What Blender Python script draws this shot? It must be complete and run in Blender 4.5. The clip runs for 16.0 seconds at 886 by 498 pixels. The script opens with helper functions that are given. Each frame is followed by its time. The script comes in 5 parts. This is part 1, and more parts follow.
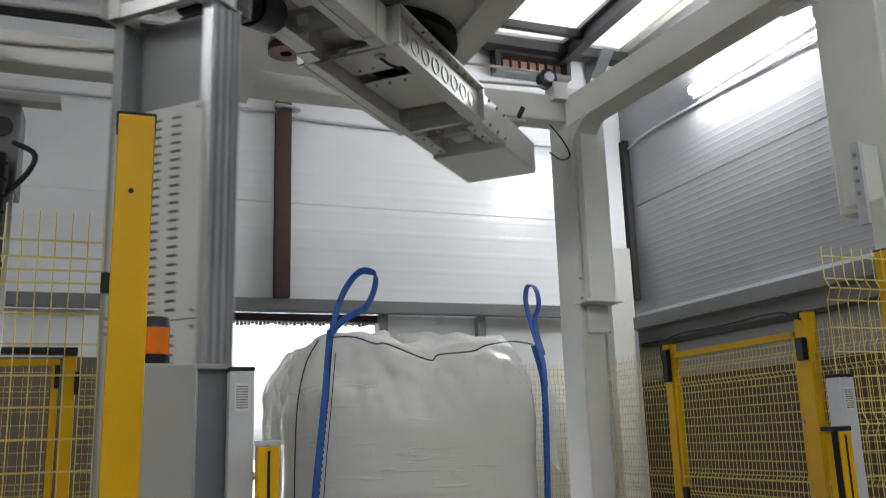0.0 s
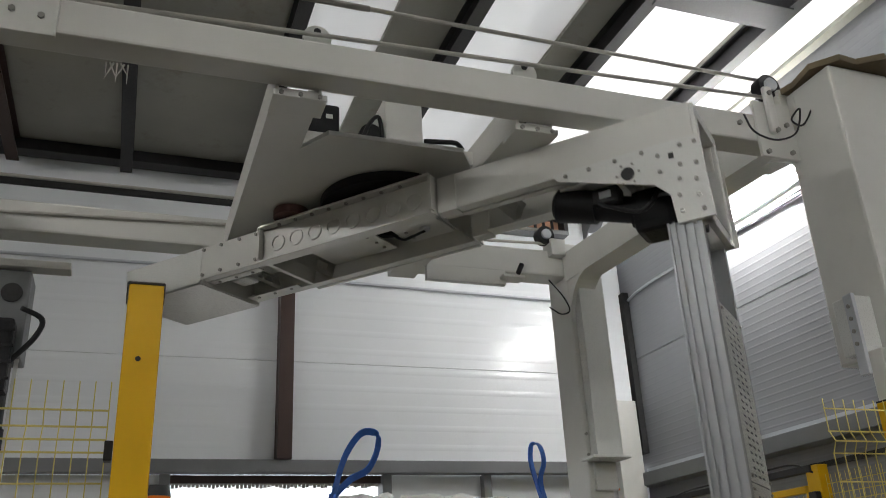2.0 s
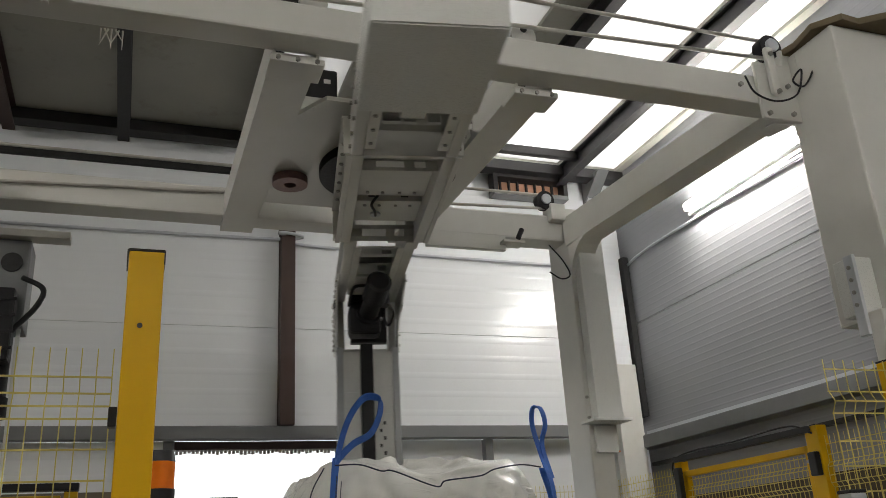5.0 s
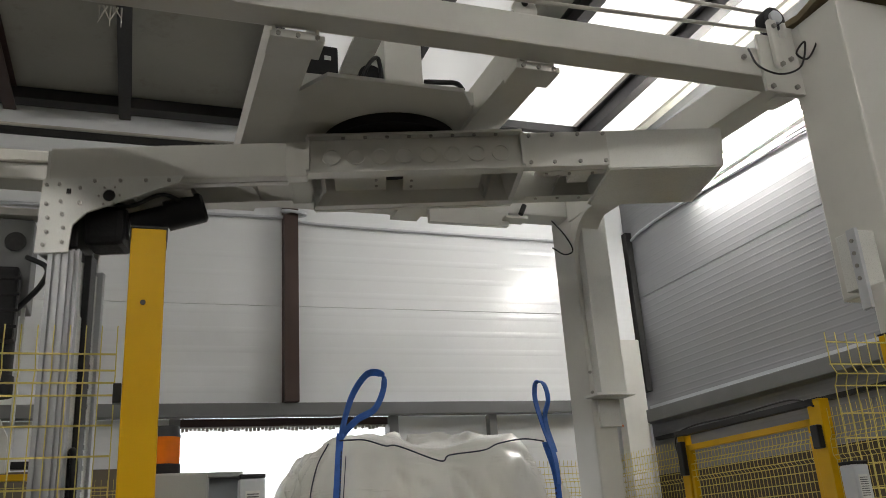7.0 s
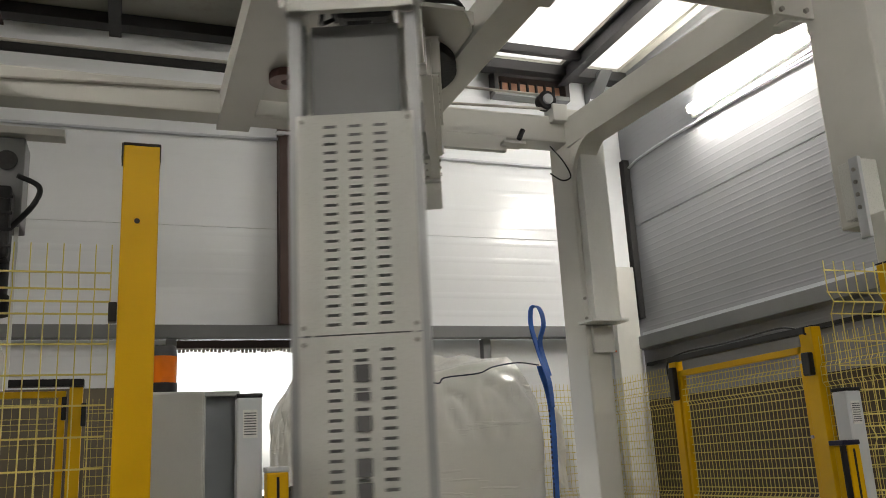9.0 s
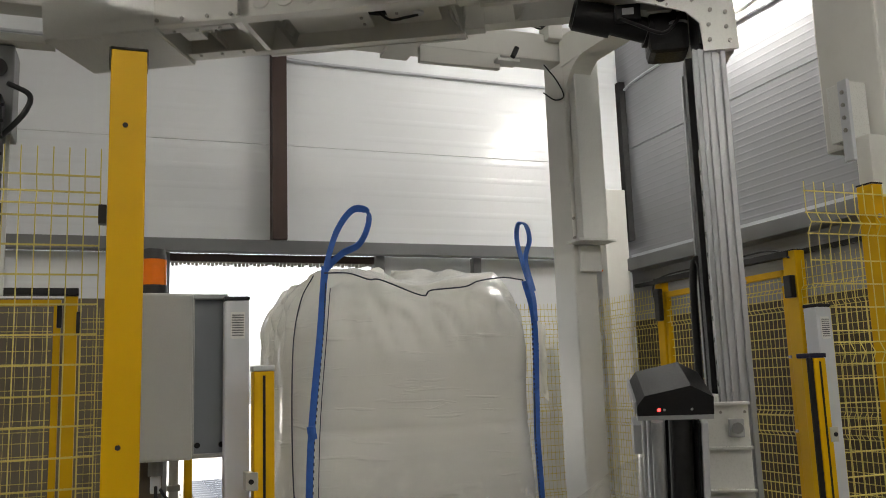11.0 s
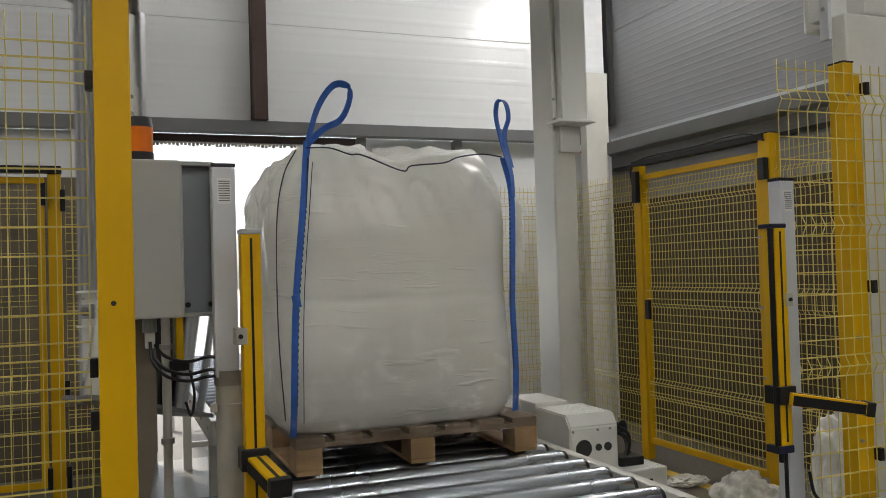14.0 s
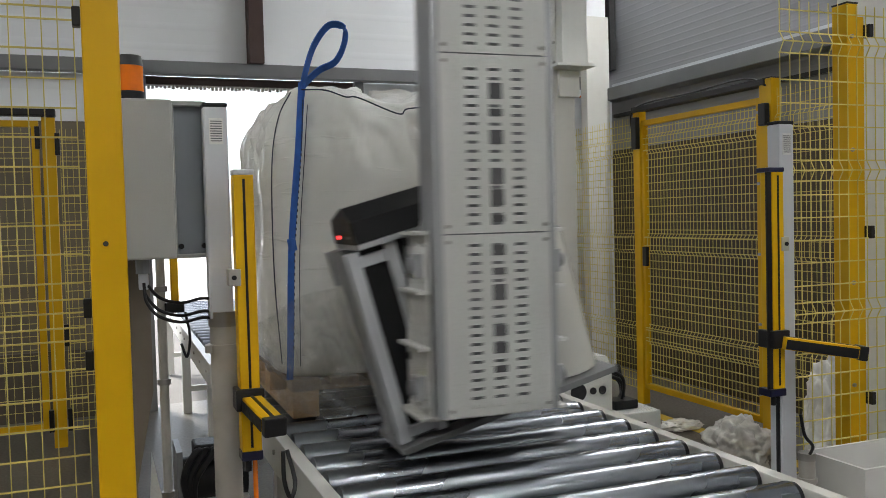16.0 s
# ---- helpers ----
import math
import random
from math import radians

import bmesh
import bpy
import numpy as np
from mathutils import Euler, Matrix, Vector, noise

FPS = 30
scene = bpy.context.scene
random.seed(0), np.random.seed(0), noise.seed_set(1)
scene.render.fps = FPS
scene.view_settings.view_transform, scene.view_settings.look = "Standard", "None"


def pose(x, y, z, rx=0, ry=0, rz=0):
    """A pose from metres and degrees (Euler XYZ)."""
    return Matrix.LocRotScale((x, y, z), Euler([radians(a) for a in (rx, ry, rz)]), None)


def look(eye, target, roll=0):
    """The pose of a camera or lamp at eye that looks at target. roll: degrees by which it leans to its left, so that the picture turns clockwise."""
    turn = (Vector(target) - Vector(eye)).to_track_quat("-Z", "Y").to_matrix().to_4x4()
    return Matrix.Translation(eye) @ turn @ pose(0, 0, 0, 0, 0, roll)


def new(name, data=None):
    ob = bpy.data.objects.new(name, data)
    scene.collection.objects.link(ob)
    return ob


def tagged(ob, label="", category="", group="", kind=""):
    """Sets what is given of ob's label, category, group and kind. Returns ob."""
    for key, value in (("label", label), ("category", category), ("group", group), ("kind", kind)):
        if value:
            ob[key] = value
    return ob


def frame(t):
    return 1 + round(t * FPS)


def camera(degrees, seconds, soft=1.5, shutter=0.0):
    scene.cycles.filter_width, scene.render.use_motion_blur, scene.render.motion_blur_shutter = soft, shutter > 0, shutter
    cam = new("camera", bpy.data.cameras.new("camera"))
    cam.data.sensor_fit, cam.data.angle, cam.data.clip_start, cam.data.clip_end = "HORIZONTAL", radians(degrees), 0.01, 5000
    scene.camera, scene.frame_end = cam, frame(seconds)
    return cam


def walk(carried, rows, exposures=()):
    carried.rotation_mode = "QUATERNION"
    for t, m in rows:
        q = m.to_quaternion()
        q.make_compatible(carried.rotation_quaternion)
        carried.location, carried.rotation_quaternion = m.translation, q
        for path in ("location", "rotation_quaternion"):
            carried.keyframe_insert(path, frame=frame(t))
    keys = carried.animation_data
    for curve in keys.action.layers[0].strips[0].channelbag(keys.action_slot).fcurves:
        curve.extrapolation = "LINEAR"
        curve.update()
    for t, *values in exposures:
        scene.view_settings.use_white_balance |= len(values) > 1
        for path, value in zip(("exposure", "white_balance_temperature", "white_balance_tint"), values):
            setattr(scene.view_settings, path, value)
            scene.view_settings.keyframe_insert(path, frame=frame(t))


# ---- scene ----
cam = camera(54.5, 16.0, soft=0.6, shutter=0.4)
PATH = [
    (0.0, pose(0.014, 0.138, 1.524, 102.46, 1.73, -20.03)),
    (0.5, pose(0.026, 0.114, 1.518, 105.90, 1.98, -19.58)),
    (1.0, pose(0.009, 0.121, 1.525, 108.44, 2.35, -19.81)),
    (1.5, pose(0.007, 0.100, 1.525, 110.68, 2.60, -19.62)),
    (2.0, pose(0.003, 0.086, 1.529, 112.65, 2.72, -19.51)),
    (2.5, pose(-0.001, 0.074, 1.534, 113.77, 2.80, -19.48)),
    (3.0, pose(0.001, 0.081, 1.525, 113.35, 3.02, -19.40)),
    (3.5, pose(0.004, 0.086, 1.524, 111.96, 3.19, -19.32)),
    (4.0, pose(0.003, 0.094, 1.525, 111.06, 3.22, -19.34)),
    (4.2, pose(0.003, 0.094, 1.525, 110.86, 3.22, -19.34)),
    (6.5, pose(0.003, 0.092, 1.522, 109.73, 3.43, -19.13)),
    (7.0, pose(0.007, 0.093, 1.519, 108.98, 3.54, -18.99)),
    (7.5, pose(0.004, 0.103, 1.522, 107.88, 3.44, -19.13)),
    (8.0, pose(0.004, 0.109, 1.521, 106.61, 3.35, -19.22)),
    (8.5, pose(0.005, 0.118, 1.519, 105.28, 3.22, -19.38)),
    (9.0, pose(0.008, 0.125, 1.519, 104.04, 2.96, -19.52)),
    (11.5, pose(0.021, 0.055, 1.466, 97.43, 1.71, -20.29)),
    (12.0, pose(0.014, 0.031, 1.454, 95.98, 1.62, -20.64)),
    (12.5, pose(0.013, 0.009, 1.440, 94.72, 1.61, -20.80)),
    (13.0, pose(0.004, -0.003, 1.431, 93.55, 1.66, -21.04)),
    (13.5, pose(-0.002, -0.002, 1.422, 92.51, 1.73, -21.24)),
    (14.0, pose(-0.003, -0.003, 1.421, 91.37, 1.68, -21.28)),
    (14.5, pose(-0.000, -0.000, 1.420, 90.26, 1.62, -21.31)),
    (15.0, pose(0.004, 0.001, 1.412, 89.28, 1.66, -21.31)),
    (15.5, pose(0.017, 0.000, 1.407, 88.49, 1.62, -21.18)),
    (16.0, pose(0.013, 0.004, 1.406, 87.91, 1.46, -21.31)),
]
walk(cam, PATH, exposures=[(0.0, 1.03, 6150, 10), (1.0, 0.96, 6200, 10), (2.5, 0.71, 6450, 10), (4.0, 0.74, 6650, 10), (8.0, 0.80, 6750, 10), (9.0, 0.90, 6900, 10), (11.5, 0.99, 6750, 10), (14.0, 0.97, 6600, 10), (15.0, 1.06, 6400, 10), (16.0, 1.23, 6250, 10)])

# ---- world and lights ----
world = bpy.data.worlds.new("sky")
scene.world = world
world.use_nodes = True
wn = world.node_tree.nodes
sky = wn.new("ShaderNodeTexSky")
sky.sky_type, sky.sun_disc = "NISHITA", False
sky.sun_elevation, sky.sun_rotation = radians(38), radians(200)
sky.altitude, sky.air_density, sky.dust_density = 100, 1.0, 3.0
haze = wn.new("ShaderNodeHueSaturation")
haze.inputs["Saturation"].default_value, haze.inputs["Value"].default_value = 0.3, 1.8
world.node_tree.links.new(sky.outputs[0], haze.inputs["Color"])
world.node_tree.links.new(haze.outputs[0], wn["Background"].inputs[0])
wn["Background"].inputs[1].default_value = 0.15
sun = new("sun", bpy.data.lights.new("sun", "SUN"))
sun.data.energy, sun.data.angle, sun.data.color = 5.0, radians(12), (1.0, 0.96, 0.9)
sun.matrix_world = look((0, 0, 20), (6, -14, 0))


def tube_light(x, y, z, power, turn=0.0):
    lamp = new("tube_glow", bpy.data.lights.new("tube_glow", "AREA"))
    lamp.data.shape, lamp.data.size, lamp.data.size_y = "RECTANGLE", 1.4, 0.16
    lamp.data.energy, lamp.data.color = power, (1.0, 0.97, 0.92)
    lamp.matrix_world = pose(x, y, z, 0, 0, turn)
    return lamp


HALL_TUBES = [(-3.2, -1.2), (0.2, -2.2), (2.6, -1.2), (-3.2, 2.6), (-1.0, -6.0), (2.6, -6.0)]
for hx, hy in HALL_TUBES:
    tube_light(hx, hy, 4.62, 5, 90)

# ---- materials ----


def material(name, color, rough=0.5, metal=0.0, vary=0.06, scale=4.0, bump=0.0, bump_scale=60.0, coat=0.0, grime=0.0, sheen_dark=None):
    m = bpy.data.materials.new(name)
    m.use_nodes = True
    nt = m.node_tree
    n, l = nt.nodes, nt.links
    b = n["Principled BSDF"]
    co = n.new("ShaderNodeTexCoord")
    big = n.new("ShaderNodeTexNoise")
    big.inputs["Scale"].default_value, big.inputs["Detail"].default_value = scale, 5
    l.new(co.outputs["Object"], big.inputs["Vector"])
    fine = n.new("ShaderNodeTexNoise")
    fine.inputs["Scale"].default_value, fine.inputs["Detail"].default_value = bump_scale, 3
    l.new(co.outputs["Object"], fine.inputs["Vector"])
    ramp = n.new("ShaderNodeMapRange")
    ramp.inputs[1].default_value, ramp.inputs[2].default_value = 0.3, 0.7
    ramp.inputs[3].default_value, ramp.inputs[4].default_value = 1 - vary, 1 + vary
    l.new(big.outputs["Fac"], ramp.inputs[0])
    mul = n.new("ShaderNodeMix")
    mul.data_type, mul.blend_type = "RGBA", "MULTIPLY"
    mul.inputs[0].default_value = 1.0
    mul.inputs[6].default_value = (*color, 1)
    l.new(ramp.outputs[0], mul.inputs[7])
    last = mul.outputs[2]
    if grime:
        spots = n.new("ShaderNodeTexNoise")
        spots.inputs["Scale"].default_value, spots.inputs["Detail"].default_value = scale * 3.1, 8
        spots.inputs["Roughness"].default_value = 0.7
        l.new(co.outputs["Object"], spots.inputs["Vector"])
        r2 = n.new("ShaderNodeMapRange")
        r2.inputs[1].default_value, r2.inputs[2].default_value = 0.56, 0.78
        r2.inputs[3].default_value, r2.inputs[4].default_value = 0.0, grime
        l.new(spots.outputs["Fac"], r2.inputs[0])
        mx = n.new("ShaderNodeMix")
        mx.data_type = "RGBA"
        l.new(r2.outputs[0], mx.inputs[0])
        l.new(last, mx.inputs[6])
        mx.inputs[7].default_value = (*(sheen_dark or (0.09, 0.075, 0.06)), 1)
        last = mx.outputs[2]
    l.new(last, b.inputs["Base Color"])
    rr = n.new("ShaderNodeMapRange")
    rr.inputs[1].default_value, rr.inputs[2].default_value = 0.3, 0.7
    rr.inputs[3].default_value, rr.inputs[4].default_value = max(0.02, rough - 0.07), min(1, rough + 0.07)
    l.new(fine.outputs["Fac"], rr.inputs[0])
    l.new(rr.outputs[0], b.inputs["Roughness"])
    b.inputs["Metallic"].default_value = metal
    b.inputs["Coat Weight"].default_value = coat
    if bump:
        bp = n.new("ShaderNodeBump")
        bp.inputs["Strength"].default_value, bp.inputs["Distance"].default_value = bump, 0.004
        l.new(fine.outputs["Fac"], bp.inputs["Height"])
        l.new(bp.outputs[0], b.inputs["Normal"])
    return m


def ribbed(name, color, rough, pitch, depth, axis="Z", strength=0.5):
    """Sheet metal of sandwich panels with fine horizontal ribs."""
    m = material(name, color, rough, 0.0, 0.03, 0.9, coat=0.0)
    n, l = m.node_tree.nodes, m.node_tree.links
    co = n.new("ShaderNodeTexCoord")
    wave = n.new("ShaderNodeTexWave")
    wave.wave_type, wave.bands_direction, wave.wave_profile = "BANDS", axis, "SIN"
    wave.inputs["Scale"].default_value = 0.314 / pitch
    l.new(co.outputs["Object"], wave.inputs["Vector"])
    sharp = n.new("ShaderNodeMapRange")
    sharp.inputs[1].default_value, sharp.inputs[2].default_value = 0.75, 1.0
    l.new(wave.outputs["Fac"], sharp.inputs[0])
    bp = n.new("ShaderNodeBump")
    bp.inputs["Strength"].default_value, bp.inputs["Distance"].default_value = strength, depth
    l.new(sharp.outputs[0], bp.inputs["Height"])
    l.new(bp.outputs[0], n["Principled BSDF"].inputs["Normal"])
    return m


def glowing(name, color, strength):
    m = bpy.data.materials.new(name)
    m.use_nodes = True
    b = m.node_tree.nodes["Principled BSDF"]
    b.inputs["Base Color"].default_value = (*color, 1)
    b.inputs["Emission Color"].default_value = (*color, 1)
    b.inputs["Emission Strength"].default_value = strength
    return m


def film_like(name, tint, clear, rough):
    m = bpy.data.materials.new(name)
    m.use_nodes = True
    n, l = m.node_tree.nodes, m.node_tree.links
    out = n["Material Output"]
    b = n["Principled BSDF"]
    b.inputs["Base Color"].default_value = (*tint, 1)
    b.inputs["Roughness"].default_value = rough
    b.inputs["Coat Weight"].default_value = 0.6
    tr = n.new("ShaderNodeBsdfTransparent")
    mix = n.new("ShaderNodeMixShader")
    co = n.new("ShaderNodeTexCoord")
    no = n.new("ShaderNodeTexNoise")
    no.inputs["Scale"].default_value, no.inputs["Detail"].default_value, no.inputs["Distortion"].default_value = 9, 6, 1.5
    l.new(co.outputs["Object"], no.inputs["Vector"])
    mr = n.new("ShaderNodeMapRange")
    mr.inputs[1].default_value, mr.inputs[2].default_value = 0.35, 0.7
    mr.inputs[3].default_value, mr.inputs[4].default_value = 1 - clear - 0.08, 1 - clear + 0.14
    l.new(no.outputs["Fac"], mr.inputs[0])
    l.new(mr.outputs[0], mix.inputs[0])
    l.new(tr.outputs[0], mix.inputs[1])
    l.new(b.outputs[0], mix.inputs[2])
    bp = n.new("ShaderNodeBump")
    bp.inputs["Strength"].default_value, bp.inputs["Distance"].default_value = 0.7, 0.01
    l.new(no.outputs["Fac"], bp.inputs["Height"])
    l.new(bp.outputs[0], b.inputs["Normal"])
    l.new(mix.outputs[0], out.inputs[0])
    return m


def clear_film(name, gloss, scale=7.0):
    """Nearly invisible stretch film: clear, with a sharp rippled sheen."""
    m = bpy.data.materials.new(name)
    m.use_nodes = True
    n, l = m.node_tree.nodes, m.node_tree.links
    tr = n.new("ShaderNodeBsdfTransparent")
    tr.inputs[0].default_value = (0.96, 0.96, 0.96, 1)
    gl = n.new("ShaderNodeBsdfGlossy")
    gl.inputs["Roughness"].default_value = 0.05
    co = n.new("ShaderNodeTexCoord")
    mp = n.new("ShaderNodeMapping")
    mp.inputs["Scale"].default_value = (1.0, 1.0, 2.2)
    l.new(co.outputs["Object"], mp.inputs[0])
    no = n.new("ShaderNodeTexNoise")
    no.inputs["Scale"].default_value, no.inputs["Detail"].default_value, no.inputs["Distortion"].default_value = scale, 7, 2.0
    l.new(mp.outputs[0], no.inputs["Vector"])
    bp = n.new("ShaderNodeBump")
    bp.inputs["Strength"].default_value, bp.inputs["Distance"].default_value = 1.0, 0.03
    l.new(no.outputs["Fac"], bp.inputs["Height"])
    l.new(bp.outputs[0], gl.inputs["Normal"])
    both = n.new("ShaderNodeAddShader")
    patch = n.new("ShaderNodeTexNoise")
    patch.inputs["Scale"].default_value, patch.inputs["Detail"].default_value = scale * 0.5, 4
    l.new(co.outputs["Object"], patch.inputs["Vector"])
    spread = n.new("ShaderNodeMapRange")
    spread.inputs[1].default_value, spread.inputs[2].default_value = 0.54, 0.70
    spread.inputs[3].default_value, spread.inputs[4].default_value = gloss * 0.25, gloss * 1.6
    l.new(patch.outputs["Fac"], spread.inputs[0])
    l.new(spread.outputs[0], gl.inputs["Color"])
    l.new(tr.outputs[0], both.inputs[0])
    l.new(gl.outputs[0], both.inputs[1])
    l.new(both.outputs[0], n["Material Output"].inputs[0])
    return m


def creased(m, sx, sz, distance):
    """Adds soft creases, longer one way than the other, under a material's fine grain."""
    n, l = m.node_tree.nodes, m.node_tree.links
    b = n["Principled BSDF"]
    co = n.new("ShaderNodeTexCoord")
    mp = n.new("ShaderNodeMapping")
    mp.inputs["Scale"].default_value = (sx, sx, sz)
    l.new(co.outputs["Object"], mp.inputs[0])
    no = n.new("ShaderNodeTexNoise")
    no.inputs["Scale"].default_value, no.inputs["Detail"].default_value, no.inputs["Distortion"].default_value = 1.0, 4, 0.8
    l.new(mp.outputs[0], no.inputs["Vector"])
    rg = n.new("ShaderNodeMapRange")
    rg.inputs[1].default_value, rg.inputs[2].default_value = 0.60, 0.74
    l.new(no.outputs["Fac"], rg.inputs[0])
    bp = n.new("ShaderNodeBump")
    bp.inputs["Strength"].default_value, bp.inputs["Distance"].default_value = 0.6, distance
    l.new(rg.outputs[0], bp.inputs["Height"])
    old = b.inputs["Normal"].links[0].from_node
    l.new(bp.outputs[0], old.inputs["Normal"])
    return m


def skylight_sheet(name, through_part):
    m = bpy.data.materials.new(name)
    m.use_nodes = True
    n, l = m.node_tree.nodes, m.node_tree.links
    t = n.new("ShaderNodeBsdfTranslucent")
    d = n["Principled BSDF"]
    d.inputs["Base Color"].default_value, d.inputs["Roughness"].default_value = (0.7, 0.72, 0.72, 1), 0.4
    co = n.new("ShaderNodeTexCoord")
    no = n.new("ShaderNodeTexNoise")
    no.inputs["Scale"].default_value, no.inputs["Detail"].default_value = 1.3, 6
    l.new(co.outputs["Object"], no.inputs["Vector"])
    mr = n.new("ShaderNodeMapRange")
    mr.inputs[3].default_value, mr.inputs[4].default_value = 0.75, 1.0
    l.new(no.outputs["Fac"], mr.inputs[0])
    l.new(mr.outputs[0], t.inputs[0])
    mix = n.new("ShaderNodeMixShader")
    mix.inputs[0].default_value = through_part
    l.new(d.outputs[0], mix.inputs[1])
    l.new(t.outputs[0], mix.inputs[2])
    l.new(mix.outputs[0], n["Material Output"].inputs[0])
    return m


WHITE = material("white powder coat", (0.60, 0.595, 0.56), 0.36, 0, 0.05, 2.2, 0.06, 220, grime=0.22, sheen_dark=(0.42, 0.41, 0.37))
WHITE2 = material("white sheet steel", (0.64, 0.645, 0.62), 0.30, 0, 0.04, 1.4, 0.05, 160, grime=0.14, sheen_dark=(0.45, 0.44, 0.41))
WALLW = ribbed("white sandwich panel", (0.78, 0.80, 0.82), 0.20, 0.157, 0.003, strength=0.40)
WALLG = ribbed("grey sandwich panel", (0.245, 0.25, 0.265), 0.36, 0.055, 0.003, strength=0.28)
WALLP = material("plain grey wall", (0.22, 0.21, 0.20), 0.7, 0, 0.08, 0.7, 0.2, 90)
CEIL = material("dull roof sheet", (0.38, 0.375, 0.33), 0.6, 0, 0.14, 0.8, 0.1, 40, grime=0.65, sheen_dark=(0.20, 0.13, 0.08))
DARKSTEEL = material("dark grey steel", (0.022, 0.021, 0.022), 0.55, 0, 0.12, 3, 0.1, 120)
MIDSTEEL = material("mid grey steel", (0.17, 0.175, 0.18), 0.45, 0, 0.08, 3, 0.1, 120)
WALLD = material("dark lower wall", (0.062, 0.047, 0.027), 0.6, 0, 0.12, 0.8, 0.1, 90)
# lower wall tone includes the shade away from the skylights
WALLT = material("shaded beige panel wall", (0.145, 0.12, 0.085), 0.5, 0, 0.12, 1.3, 0.1, 80, grime=0.2)
WALLB = material("brown plaster plinth", (0.085, 0.07, 0.05), 0.7, 0, 0.1, 0.9, 0.15, 80)
BROWN = material("brown primed steel", (0.055, 0.030, 0.024), 0.5, 0, 0.15, 3, 0.1, 90)
BLACKGAP = material("dark gap", (0.02, 0.02, 0.02), 0.8)
YELLOW = material("yellow powder coat", (0.60, 0.345, 0.003), 0.45, 0, 0.05, 5, 0.06, 240, grime=0.10, sheen_dark=(0.3, 0.18, 0.02))
YELLOW.node_tree.nodes["Principled BSDF"].inputs["Specular IOR Level"].default_value = 0.22
YWIRE = material("pale yellow wire", (0.60, 0.50, 0.13), 0.42, 0, 0.08, 8)
BLACK = material("black plastic", (0.011, 0.011, 0.012), 0.42, 0, 0.15, 12, 0.05, 200)
BLACK.node_tree.nodes["Principled BSDF"].inputs["Specular IOR Level"].default_value = 0.3
MOTORBLK = material("black cast motor", (0.009, 0.009, 0.010), 0.5, 0, 0.2, 10, 0.3, 80)
MOTORBLK.node_tree.nodes["Principled BSDF"].inputs["Specular IOR Level"].default_value = 0.25
ALU = material("anodised aluminium", (0.36, 0.37, 0.385), 0.40, 0.4, 0.06, 5)
ALUPAINT = material("pale grey painted aluminium", (0.50, 0.52, 0.55), 0.4, 0.1, 0.05, 4, 0.04, 200)
ZINC = material("galvanised roller", (0.22, 0.235, 0.255), 0.29, 1.0, 0.10, 5, 0.0, 3, grime=0.16, sheen_dark=(0.20, 0.21, 0.22))
PIPE = material("galvanised pipe", (0.42, 0.405, 0.365), 0.42, 0.4, 0.15, 9, 0.1, 90)
BOLT = material("zinc bolt", (0.32, 0.31, 0.29), 0.35, 0.9, 0.1, 20)
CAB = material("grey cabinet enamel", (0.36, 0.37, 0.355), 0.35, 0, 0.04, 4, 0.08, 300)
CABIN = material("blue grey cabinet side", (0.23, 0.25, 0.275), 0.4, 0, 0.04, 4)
AMBER = material("amber lens", (0.75, 0.17, 0.01), 0.18, 0, 0.08, 30, coat=0.4)
BLUE = material("blue webbing", (0.026, 0.115, 0.46), 0.65, 0, 0.14, 30, 0.8, 380)
DKTHREAD = material("dark blue thread", (0.03, 0.035, 0.06), 0.8)
BAG = material("white woven polypropylene", (0.68, 0.675, 0.635), 0.30, 0, 0.05, 3.2, 0.25, 420, coat=0.5)
creased(BAG, 3.4, 30.0, 0.0065)
FILM_SOFT = film_like("crumpled film", (0.88, 0.86, 0.80), 0.24, 0.35)
ROLL = material("film roll", (0.60, 0.60, 0.56), 0.16, 0, 0.03, 3, coat=0.5)
WOOD = material("pallet wood", (0.31, 0.195, 0.092), 0.75, 0, 0.25, 7, 0.5, 70, grime=0.35, sheen_dark=(0.10, 0.07, 0.045))
# darker copy of the pallet wood, with the boards' shade in its colour
WOOD_SHADED = material("shaded deck wood", (0.15, 0.108, 0.07), 0.8, 0, 0.25, 7, 0.5, 70, grime=0.4, sheen_dark=(0.07, 0.055, 0.045))
FLOORM = material("smooth concrete floor", (0.115, 0.103, 0.085), 0.42, 0, 0.12, 0.9, 0.12, 60, grime=0.3, sheen_dark=(0.18, 0.17, 0.155))
STANDM = material("grey brown sheet stand", (0.12, 0.10, 0.078), 0.5, 0, 0.08, 3, 0.06, 120, grime=0.3)
# dark base colour carries the weaker light on the yard near the door
APRON = material("darkened concrete apron", (0.10, 0.092, 0.082), 0.85, 0, 0.2, 0.8, 0.3, 70)
GROUNDM = material("pale concrete yard", (0.52, 0.51, 0.49), 0.8, 0, 0.1, 0.5)
YLINE = material("floor line paint", (0.62, 0.42, 0.04), 0.5, 0, 0.15, 6, grime=0.4)
CARD = material("brown cardboard", (0.13, 0.10, 0.055), 0.8, 0, 0.15, 6, 0.2, 60)
WHITECARD = material("white carton", (0.62, 0.61, 0.58), 0.6, 0, 0.06, 4)
TUBE = glowing("tube glow", (1.0, 0.98, 0.94), 78)
SKYL = skylight_sheet("translucent roof sheet", 0.66)
SKYLD = skylight_sheet("weathered translucent roof sheet", 0.31)
BRICKT = material("terracotta cladding", (0.42, 0.22, 0.14), 0.7, 0, 0.15, 3)
GREYTXT = material("grey lettering", (0.10, 0.10, 0.105), 0.6)
REDLED = glowing("red indicator", (1.0, 0.03, 0.03), 4)
